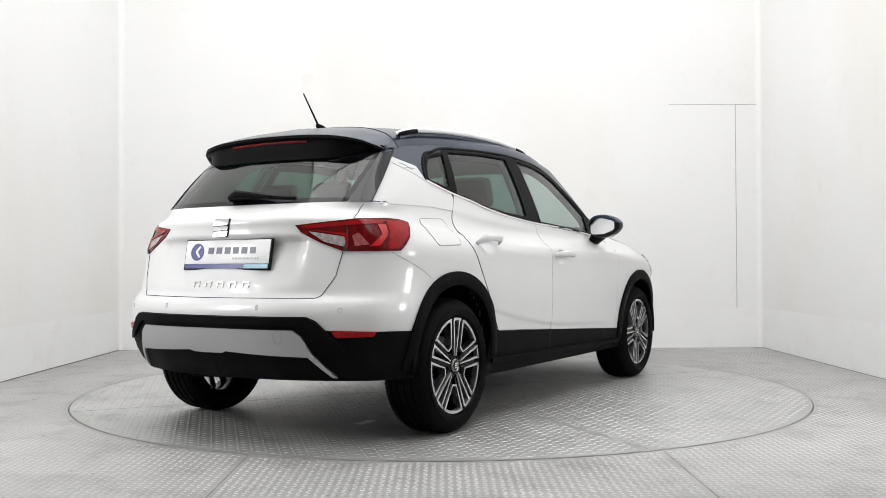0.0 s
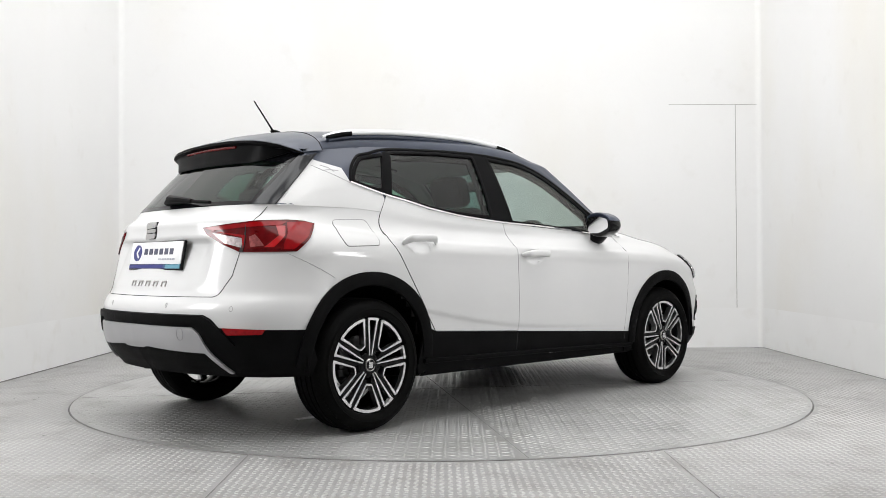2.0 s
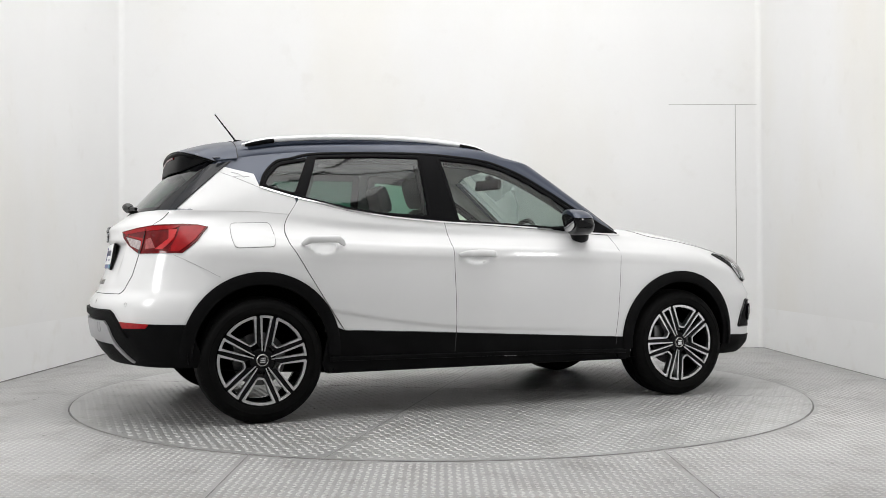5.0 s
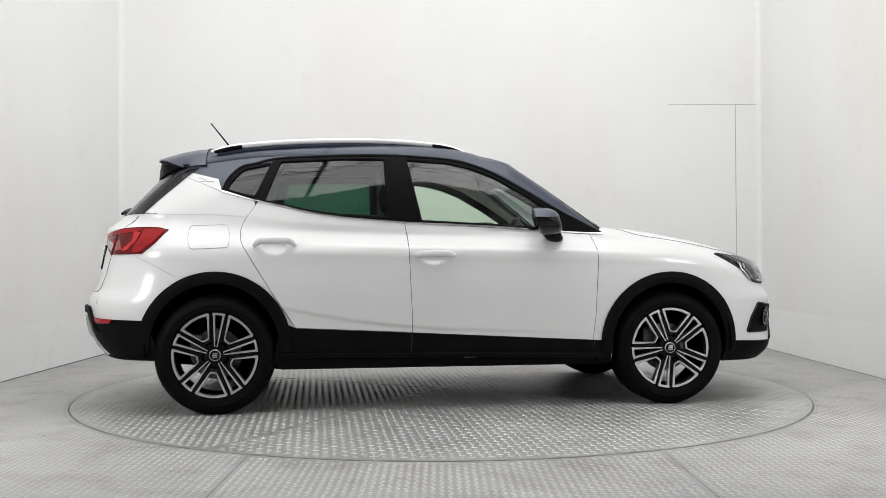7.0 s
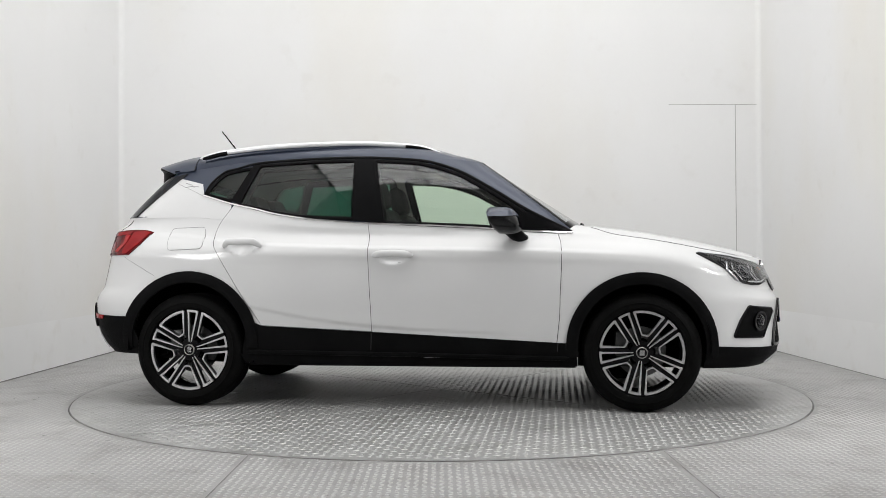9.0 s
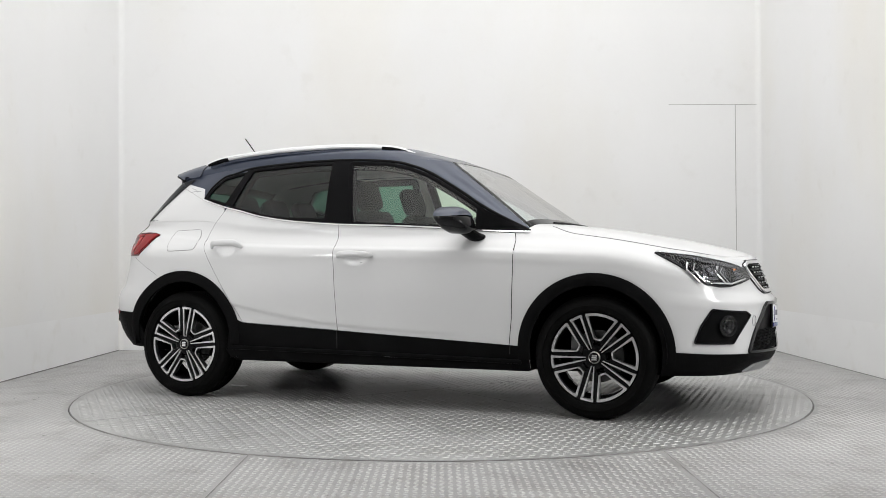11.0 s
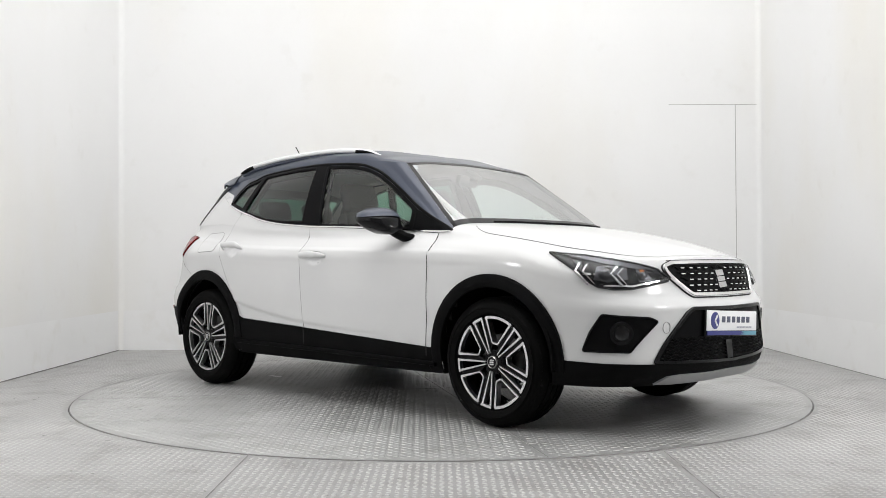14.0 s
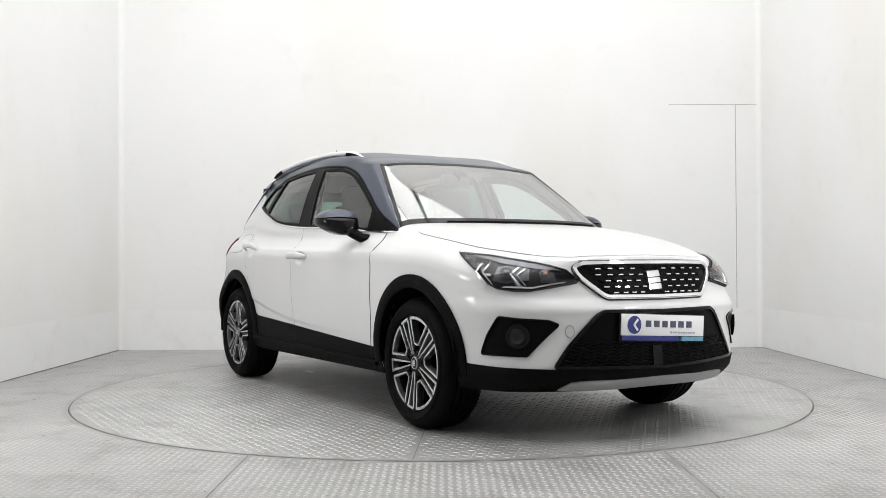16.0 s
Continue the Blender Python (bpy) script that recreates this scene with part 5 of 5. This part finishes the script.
def rear_bench():
    s = new("rear_bench")
    s.parent = car
    tagged(s, "dark cloth rear bench with three headrests")
    part("cushion", solid((-0.62, 0, 0.56), (0.50, 1.22, 0.17), pose(0, 0, 0, 0, -6, 0), 0.05), CABIN, s)
    back = solid((0, 0, 0.28), (0.15, 1.24, 0.56), None, 0.05)
    back.transform(pose(-0.92, 0, 0.58, 0, -20, 0))
    part("backrest", back, CABIN, s)
    for y in (-0.38, 0.0, 0.38):
        head = solid((0, 0, 0.645), (0.09, 0.25, 0.15), None, 0.04)
        head.transform(pose(-0.92, y, 0.58, 0, -20, 0))
        part("headrest", head, CABIN, s, "dark cloth headrest")
    part("parcel_shelf", solid((-1.42, 0, 1.03), (0.62, 1.14, 0.03), pose(0, 0, 0, 0, 3, 0), 0.01), CABIN, s, "black parcel shelf")


rear_bench()


def dashboard():
    d = new("dashboard")
    d.parent = car
    tagged(d, "black dashboard with a steering wheel")
    bm = bmesh.new()
    sheet(bm, [[(x, y, z + 0.02 * math.cos(y * 2.2)) for y in np.linspace(-0.68, 0.68, 24)] for x, z in ((1.0, 0.955), (0.85, 0.965), (0.66, 0.955), (0.60, 0.92), (0.58, 0.80), (0.66, 0.62))])
    part("top", bm, DASH, d)
    part("binnacle", solid((0.60, -0.36, 0.965), (0.20, 0.32, 0.07), pose(0, 0, 0, 0, 10, 0), 0.03), DASH, d)
    ring = bmesh.new()
    m = pose(0.42, -0.36, 0.915, 0, 0, 0) @ pose(0, 0, 0, 0, -68, 0)
    path = [m @ Vector((0.182 * math.cos(t), 0.182 * math.sin(t), 0)) for t in np.linspace(0, math.tau, 33)]
    tube(ring, path, 0.015, 8)
    wheel_ob = part("steering_wheel", ring, DASH, d, "black steering wheel")
    bm = bmesh.new()
    box(bm, (0, 0, -0.01), (0.13, 0.15, 0.05), None, 0.02), box(bm, (0.0, 0.1, 0), (0.035, 0.17, 0.015)), box(bm, (0.0, -0.1, 0), (0.035, 0.17, 0.015)), box(bm, (-0.1, 0, 0), (0.17, 0.04, 0.015))
    bm.transform(m)
    part("wheel_boss", bm, DASH, wheel_ob)
    mir = new("rear_view_mirror")
    mir.parent = car
    tagged(mir, "black rear view mirror under the roof")
    part("housing", solid((0.375, -0.02, 1.330), (0.035, 0.24, 0.07), pose(0, 0, 0, 0, 12, 14), 0.014), SATIN, mir)
    part("stalk", tube(bmesh.new(), [(0.385, 0, 1.335), (0.42, 0, 1.375)], 0.012, 8), SATIN, mir)
    part("sensor_cover", solid((0.415, 0, 1.365), (0.09, 0.08, 0.024), pose(0, 0, 0, 0, 33, 0), 0.01), SATIN, mir)
    # white paper disc on the windscreen
    q = [UPPER[r, c] * MIRROR + np.array([-0.004, 0, -0.004]) for r, c in ((26, 33), (26, 37), (28, 37), (28, 33))]
    bm = bmesh.new()
    bm.faces.new([bm.verts.new(p) for p in q])
    part("screen_sticker", bm, PLATE_WHITE, car, "white paper sticker inside the windscreen")


dashboard()

# axles and tanks under the floor
part("rear_axle", tube(bmesh.new(), [(-1.283, -0.66, 0.30), (-1.18, -0.45, 0.27), (-1.12, 0, 0.26), (-1.18, 0.45, 0.27), (-1.283, 0.66, 0.30)], 0.035, 10), PLASTIC, car, "black rear axle beam")
part("fuel_tank", solid((-0.72, 0.1, 0.225), (0.55, 0.95, 0.07), None, 0.02), PLASTIC, car, "black fuel tank")
part("exhaust_pipe", tube(bmesh.new(), [(0.9, 0.12, 0.21), (0.0, 0.18, 0.205), (-0.8, 0.42, 0.21), (-1.5, 0.40, 0.24), (-1.85, 0.35, 0.285)], 0.024, 10), PLASTIC, car, "dark exhaust pipe")
for s in (-1, 1):
    part("drive_shaft", tube(bmesh.new(), [(1.283, s * 0.70, 0.31), (1.27, s * 0.2, 0.27)], 0.02, 8), STEEL, car)
FORM.free()


# ---- floor plates ----
def treads(spots, length, width, tall):
    """Raised lozenges of a tread plate: [(x, y, angle)], as one mesh."""
    spots = np.array(spots)
    ring = np.array([(-0.5, 0, 0), (-0.18, 0.5, 0), (0.18, 0.5, 0), (0.5, 0, 0), (0.18, -0.5, 0), (-0.18, -0.5, 0), (-0.30, 0.0, 1), (0.0, 0.26, 1), (0.30, 0.0, 1), (0.0, -0.26, 1)])
    faces = [(0, 1, 7, 6), (1, 2, 7), (2, 3, 8, 7), (3, 4, 9, 8), (4, 5, 9), (5, 0, 6, 9), (6, 7, 8, 9)]
    c, s = np.cos(spots[:, 2]), np.sin(spots[:, 2])
    lx, ly = ring[:, 0] * length, ring[:, 1] * width
    v = np.stack([spots[:, 0, None] + c[:, None] * lx - s[:, None] * ly, spots[:, 1, None] + s[:, None] * lx + c[:, None] * ly, np.broadcast_to(ring[:, 2] * tall, (len(spots), len(ring)))], -1)
    allf = [tuple(i * len(ring) + k for k in f[::-1]) for i in range(len(spots)) for f in faces]
    me = bpy.data.meshes.new("treads")
    me.from_pydata(v.reshape(-1, 3).tolist(), [], allf)
    return me


def plate_material(name, base, rough, metal, dirt, spread):
    m = material(name, base, rough, metal, dirt, 1.3, 0.22, 160.0, rough_vary=spread, bump=0.15, bump_scale=240.0)
    stain(m, (0.35, 0.34, 0.33), 26.0, 0.665, 0.72, 0.75)
    stain(m, (0.78, 0.77, 0.75), 4.5, 0.50, 0.68, 0.8)
    return m


FLOOR_MAT = plate_material("worn_grey_floor_paint", (0.30, 0.298, 0.295), 0.48, 0.3, 0.10, 0.12)
TABLE_MAT = plate_material("worn_aluminium_plate", (0.385, 0.385, 0.382), 0.40, 0.62, 0.10, 0.10)
TREAD_MAT = plate_material("bright_worn_tread", (0.455, 0.455, 0.451), 0.52, 0.50, 0.10, 0.10)
FLOOR_TREAD = plate_material("worn_floor_tread", (0.40, 0.398, 0.393), 0.46, 0.30, 0.14, 0.10)
TABLE_R, PITCH, FLOOR_PITCH = 2.262, 0.041, 0.032
JOINT_TURN = radians(55.3)


def booth_floor():
    bm = bmesh.new()
    n = 128
    rim = [bm.verts.new(((TABLE_R + 0.006) * math.cos(math.tau * k / n), (TABLE_R + 0.006) * math.sin(math.tau * k / n), 0)) for k in range(n)]
    far = []
    for k in range(n):
        a = math.tau * k / n
        c, s = math.cos(a), math.sin(a)
        d = min((HALF + 0.02) / max(abs(c), 1e-6), ((BACK + 0.02) if s > 0 else 2.86) / max(abs(s), 1e-6))
        far.append(bm.verts.new((d * c, d * s, 0)))
    low = [bm.verts.new((v.co.x, v.co.y, -0.06)) for v in rim]
    for k in range(n):
        j = (k + 1) % n
        bm.faces.new((rim[k], far[k], far[j], rim[j]))
        bm.faces.new((low[k], rim[k], rim[j], low[j]))
    bm.faces.new([bm.verts.new(p) for p in ((-HALF - 0.02, FRONT - 0.02, -0.0005), (HALF + 0.02, FRONT - 0.02, -0.0005), (HALF + 0.02, -2.5, -0.0005), (-HALF - 0.02, -2.5, -0.0005))])
    bm.faces.new([bm.verts.new((3.2 * x, 3.2 * y, -0.06)) for x, y in ((-1, -1), (1, -1), (1, 0.9), (-1, 0.9))])
    floor = tagged(part("floor", bm, FLOOR_MAT, smooth=False), "worn grey tread plate floor of a photo booth", "floor", kind="structure")
    spots = []
    for i in range(-97, 98):
        for j in range(-106, 90):
            x, y = i * FLOOR_PITCH, j * FLOOR_PITCH
            if math.hypot(x, y) > TABLE_R + 0.03 and abs(x) < HALF - 0.03 and -3.4 < y < BACK - 0.03 and min(abs(x - 0.965), abs(x + 0.83)) > 0.014:
                spots.append((x, y, radians(45 if (i + j) % 2 else -45)))
    me = treads(spots, 0.029, 0.012, 0.0020)
    me.materials.append(FLOOR_TREAD)
    ob = new("floor_treads", me)
    ob.parent = floor
    tagged(ob, "raised lozenge treads", kind="stuff")
    for x in (0.965, -0.83):
        part("floor_joint", solid((x, -3.39, 0.0008), (0.0035, 2.62, 0.0012)), JOINT, floor, smooth=False)
    return floor


JOINT = material("dirty_joint", (0.19, 0.185, 0.18), 0.8, vary=0.3)
WALL_JOINT = material("wall_joint", (0.42, 0.415, 0.40), 0.8, vary=0.25)
floor = booth_floor()

turntable = tagged(new("turntable"), "round aluminium tread plate turntable set flush in the floor", "turntable")


def table():
    bm = bmesh.new()
    bmesh.ops.create_cone(bm, cap_ends=True, segments=160, radius1=TABLE_R, radius2=TABLE_R, depth=0.05, matrix=Matrix.Translation((0, 0, -0.022)))
    disc = part("deck", bm, TABLE_MAT, turntable, "round aluminium deck", sharp=30)
    spots = []
    sa, ca = math.sin(JOINT_TURN), math.cos(JOINT_TURN)
    for i in range(-57, 58):
        for j in range(-57, 58):
            x, y = i * PITCH + 0.01, j * PITCH + 0.02
            if math.hypot(x, y) < TABLE_R - 0.03 and min(abs(x * sa - y * ca), abs(x * ca + y * sa)) > 0.022:
                turn = 45 if (x * sa - y * ca) * (x * ca + y * sa) > 0 else 0
                spots.append((x, y, radians(turn + (90 if (i + j) % 2 else 0))))
    me = treads(spots, 0.036, 0.017, 0.0022)
    for v in me.vertices:
        v.co.z += 0.003
    me.materials.append(TREAD_MAT)
    ob = new("deck_treads", me)
    ob.parent = turntable
    tagged(ob, "raised bright lozenge treads", kind="stuff")
    for a in (0.0, math.pi / 2):
        part("deck_joint", solid((0, 0, 0.0032), (2 * TABLE_R - 0.04, 0.004, 0.0012), Matrix.Rotation(JOINT_TURN + a, 4, "Z")), JOINT, turntable, smooth=False)
    part("deck_marker", solid((-1.33, -0.35, 0.0050), (0.13, 0.045, 0.003)), PLATE_WHITE, turntable, "small white tape marker", smooth=False)
    part("deck_edge", lathe_up([(TABLE_R - 0.003, 0.0034), (TABLE_R, 0.0036), (TABLE_R + 0.002, 0.001), (TABLE_R + 0.002, -0.03)]), JOINT, turntable, "dark worn rim of the deck")


def lathe_up(profile, steps=160):
    bm = lathe(bmesh.new(), profile, steps)
    bm.transform(pose(0, 0, 0, 90, 0, 0))
    return bm


table()


# ---- walls, ceiling and lamps ----
WALL = material("matt_white_wall_board", (0.80, 0.80, 0.80), 0.75, 0.0, 0.018, 0.9, 0.04, 60.0, bump=0.08, bump_scale=90.0)
stain(WALL, (0.97, 0.95, 0.90), 0.7, 0.48, 0.72, 0.9, (1.0, 1.0, 0.45))
stain(WALL, (0.92, 0.91, 0.89), 5.0, 0.62, 0.76, 0.4)
WALL_LOW = material("scuffed_white_skirting_board", (0.81, 0.81, 0.81), 0.55, 0.0, 0.02, 2.0, 0.05, 70.0)
stain(WALL_LOW, (0.88, 0.86, 0.82), 5.0, 0.56, 0.76, 0.5)
CEILING_PAINT = material("white_ceiling_paint", (0.80, 0.80, 0.79), 0.9, vary=0.03)
# for added walls out of view: their grey limits light bounced onto the car
SHADE = material("grey_unseen_wall", (0.36, 0.36, 0.355), 0.8, vary=0.08)
WHITE_END = -5.0


def wall(name, centre, size, label):
    return tagged(part(name, solid(centre, size), WALL, smooth=False), label, "wall", kind="structure")


HIGH = CEILING
back_wall = wall("wall_back", (0, BACK + 0.06, HIGH / 2), (2 * HALF + 0.4, 0.12, HIGH), "plain matt white booth wall with a board joint")
left_wall = wall("wall_left", (-HALF - 0.06, (BACK + WHITE_END) / 2, HIGH / 2), (0.12, BACK - WHITE_END, HIGH), "plain matt white booth side wall")
right_wall = wall("wall_right", (HALF + 0.06, (BACK + WHITE_END) / 2, HIGH / 2), (0.12, BACK - WHITE_END, HIGH), "plain matt white booth side wall")
# unseen grey walls round the camera, added to keep that side dark
front_wall = tagged(part("wall_front", solid((0, FRONT - 0.06, HIGH / 2), (2 * HALF + 0.4, 0.12, HIGH)), SHADE, smooth=False), "unseen grey wall added behind the camera", "wall", kind="structure")
for sx, name in ((-1, "wall_shade_west"), (1, "wall_shade_east")):
    tagged(part(name, solid((sx * (HALF + 0.06), (WHITE_END + FRONT) / 2, HIGH / 2), (0.12, WHITE_END - FRONT, HIGH)), SHADE, smooth=False), "unseen grey side wall added beside the camera", "wall", kind="structure")
ceiling = tagged(part("ceiling", solid((0, (BACK + FRONT) / 2, HIGH + 0.06), (2 * HALF + 0.4, BACK - FRONT + 0.4, 0.12)), CEILING_PAINT, smooth=False), "white ceiling over the booth", "ceiling", kind="structure")
# coved trim up the two back corners
for sx, side in ((-1, left_wall), (1, right_wall)):
    bm = bmesh.new()
    arc = [(sx * (HALF - 0.05 + 0.05 * math.sin(t)), BACK - 0.05 + 0.05 * math.cos(t)) for t in np.linspace(0, math.pi / 2, 9)]
    sheet(bm, [[(x, y, z) for x, y in arc] for z in (0.0, HIGH)], sx < 0)
    part("corner_trim", bm, WALL, side, "smooth white coved corner trim")
# a smoother kick board along the foot of the walls
for side, centre, size in ((back_wall, (0, BACK, 0.19), (2 * HALF - 0.012, 0.003, 0.38)), (left_wall, (-HALF, -0.42, 0.19), (0.0012, 2 * BACK + 0.8, 0.38)), (right_wall, (HALF, -0.42, 0.19), (0.0012, 2 * BACK + 0.8, 0.38))):
    part("kick_board", solid(centre, size), WALL_LOW, side, "smooth white kick board", smooth=False)
for side, sx, tall in ((left_wall, -1, 0.007), (right_wall, 1, 0.003)):
    part("foot_gap", solid((sx * (HALF - 0.003), -0.42, tall / 2), (0.004, 2 * BACK + 0.8, tall)), JOINT, side, "dark gap along the foot of the wall", smooth=False)
part("board_joint", solid((2.84, BACK - 0.001, 1.36), (0.006, 0.004, 1.96)), WALL_JOINT, back_wall, "vertical board joint", smooth=False)
part("board_joint", solid((2.66, BACK - 0.001, 2.335), (0.92, 0.004, 0.005)), WALL_JOINT, back_wall, "level board joint", smooth=False)


LIT = bpy.data.materials.new("lit_diffuser")
LIT.use_nodes = True
glow = LIT.node_tree.nodes["Principled BSDF"]
glow.inputs["Base Color"].default_value = (0.9, 0.9, 0.9, 1)
glow.inputs["Emission Color"].default_value = (1.0, 0.985, 0.96, 1)
glow.inputs["Emission Strength"].default_value = PANEL_GLOW


def lamp_panels():
    first = None
    for lx, ly in LAMPS:
        if first is None:
            first = tagged(new("ceiling_light"), "square white light panel under the ceiling", "ceiling light", "light panels over the booth")
            bm = bmesh.new()
            for x, y, sx, sy in ((-1.0, 0, 0.03, 2.03), (1.0, 0, 0.03, 2.03), (0, -1.0, 1.97, 0.03), (0, 1.0, 1.97, 0.03)):
                box(bm, (x, y, -0.06), (sx, sy, 0.12))
            part("housing", bm, WALL_LOW, first, smooth=False)
            part("diffuser", solid((0, 0, -0.05), (1.97, 1.97, 0.01)), LIT, first, "glowing white diffuser", smooth=False)
            first.matrix_basis = pose(lx, ly, CEILING)
        else:
            copy_thing(first, pose(lx, ly, CEILING))


lamp_panels()


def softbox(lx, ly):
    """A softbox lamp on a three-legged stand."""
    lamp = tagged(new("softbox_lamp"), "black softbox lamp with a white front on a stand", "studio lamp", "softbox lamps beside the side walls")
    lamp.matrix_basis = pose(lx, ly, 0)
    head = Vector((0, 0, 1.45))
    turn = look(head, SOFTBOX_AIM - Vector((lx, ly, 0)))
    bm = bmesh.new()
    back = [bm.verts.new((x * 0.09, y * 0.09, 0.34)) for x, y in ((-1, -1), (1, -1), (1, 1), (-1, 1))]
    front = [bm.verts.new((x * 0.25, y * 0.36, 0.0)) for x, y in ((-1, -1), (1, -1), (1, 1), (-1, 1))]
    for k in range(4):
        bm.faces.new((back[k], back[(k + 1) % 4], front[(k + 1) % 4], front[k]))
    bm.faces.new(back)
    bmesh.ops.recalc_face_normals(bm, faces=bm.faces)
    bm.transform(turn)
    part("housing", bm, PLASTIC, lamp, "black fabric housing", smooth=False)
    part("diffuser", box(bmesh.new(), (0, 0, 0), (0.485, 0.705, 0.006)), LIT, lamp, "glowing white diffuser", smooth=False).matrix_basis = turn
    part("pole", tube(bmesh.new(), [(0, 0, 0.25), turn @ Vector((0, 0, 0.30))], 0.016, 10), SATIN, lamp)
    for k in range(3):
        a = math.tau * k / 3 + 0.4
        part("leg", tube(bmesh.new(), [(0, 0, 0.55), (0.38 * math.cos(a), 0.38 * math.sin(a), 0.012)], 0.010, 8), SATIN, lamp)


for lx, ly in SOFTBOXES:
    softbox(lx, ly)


# ---- what moves ----
def motions():
    rows = [(0.5 * k, 58.66 - 7.3164 * 0.5 * k) for k in range(33)]
    walk(turntable, [(t, pose(0, 0, 0, 0, 0, a)) for t, a in rows])
    walk(car, [(t, pose(0, 0, 0.003, 0, 0, a) @ pose(-0.069, -0.059, 0)) for t, a in rows])


motions()
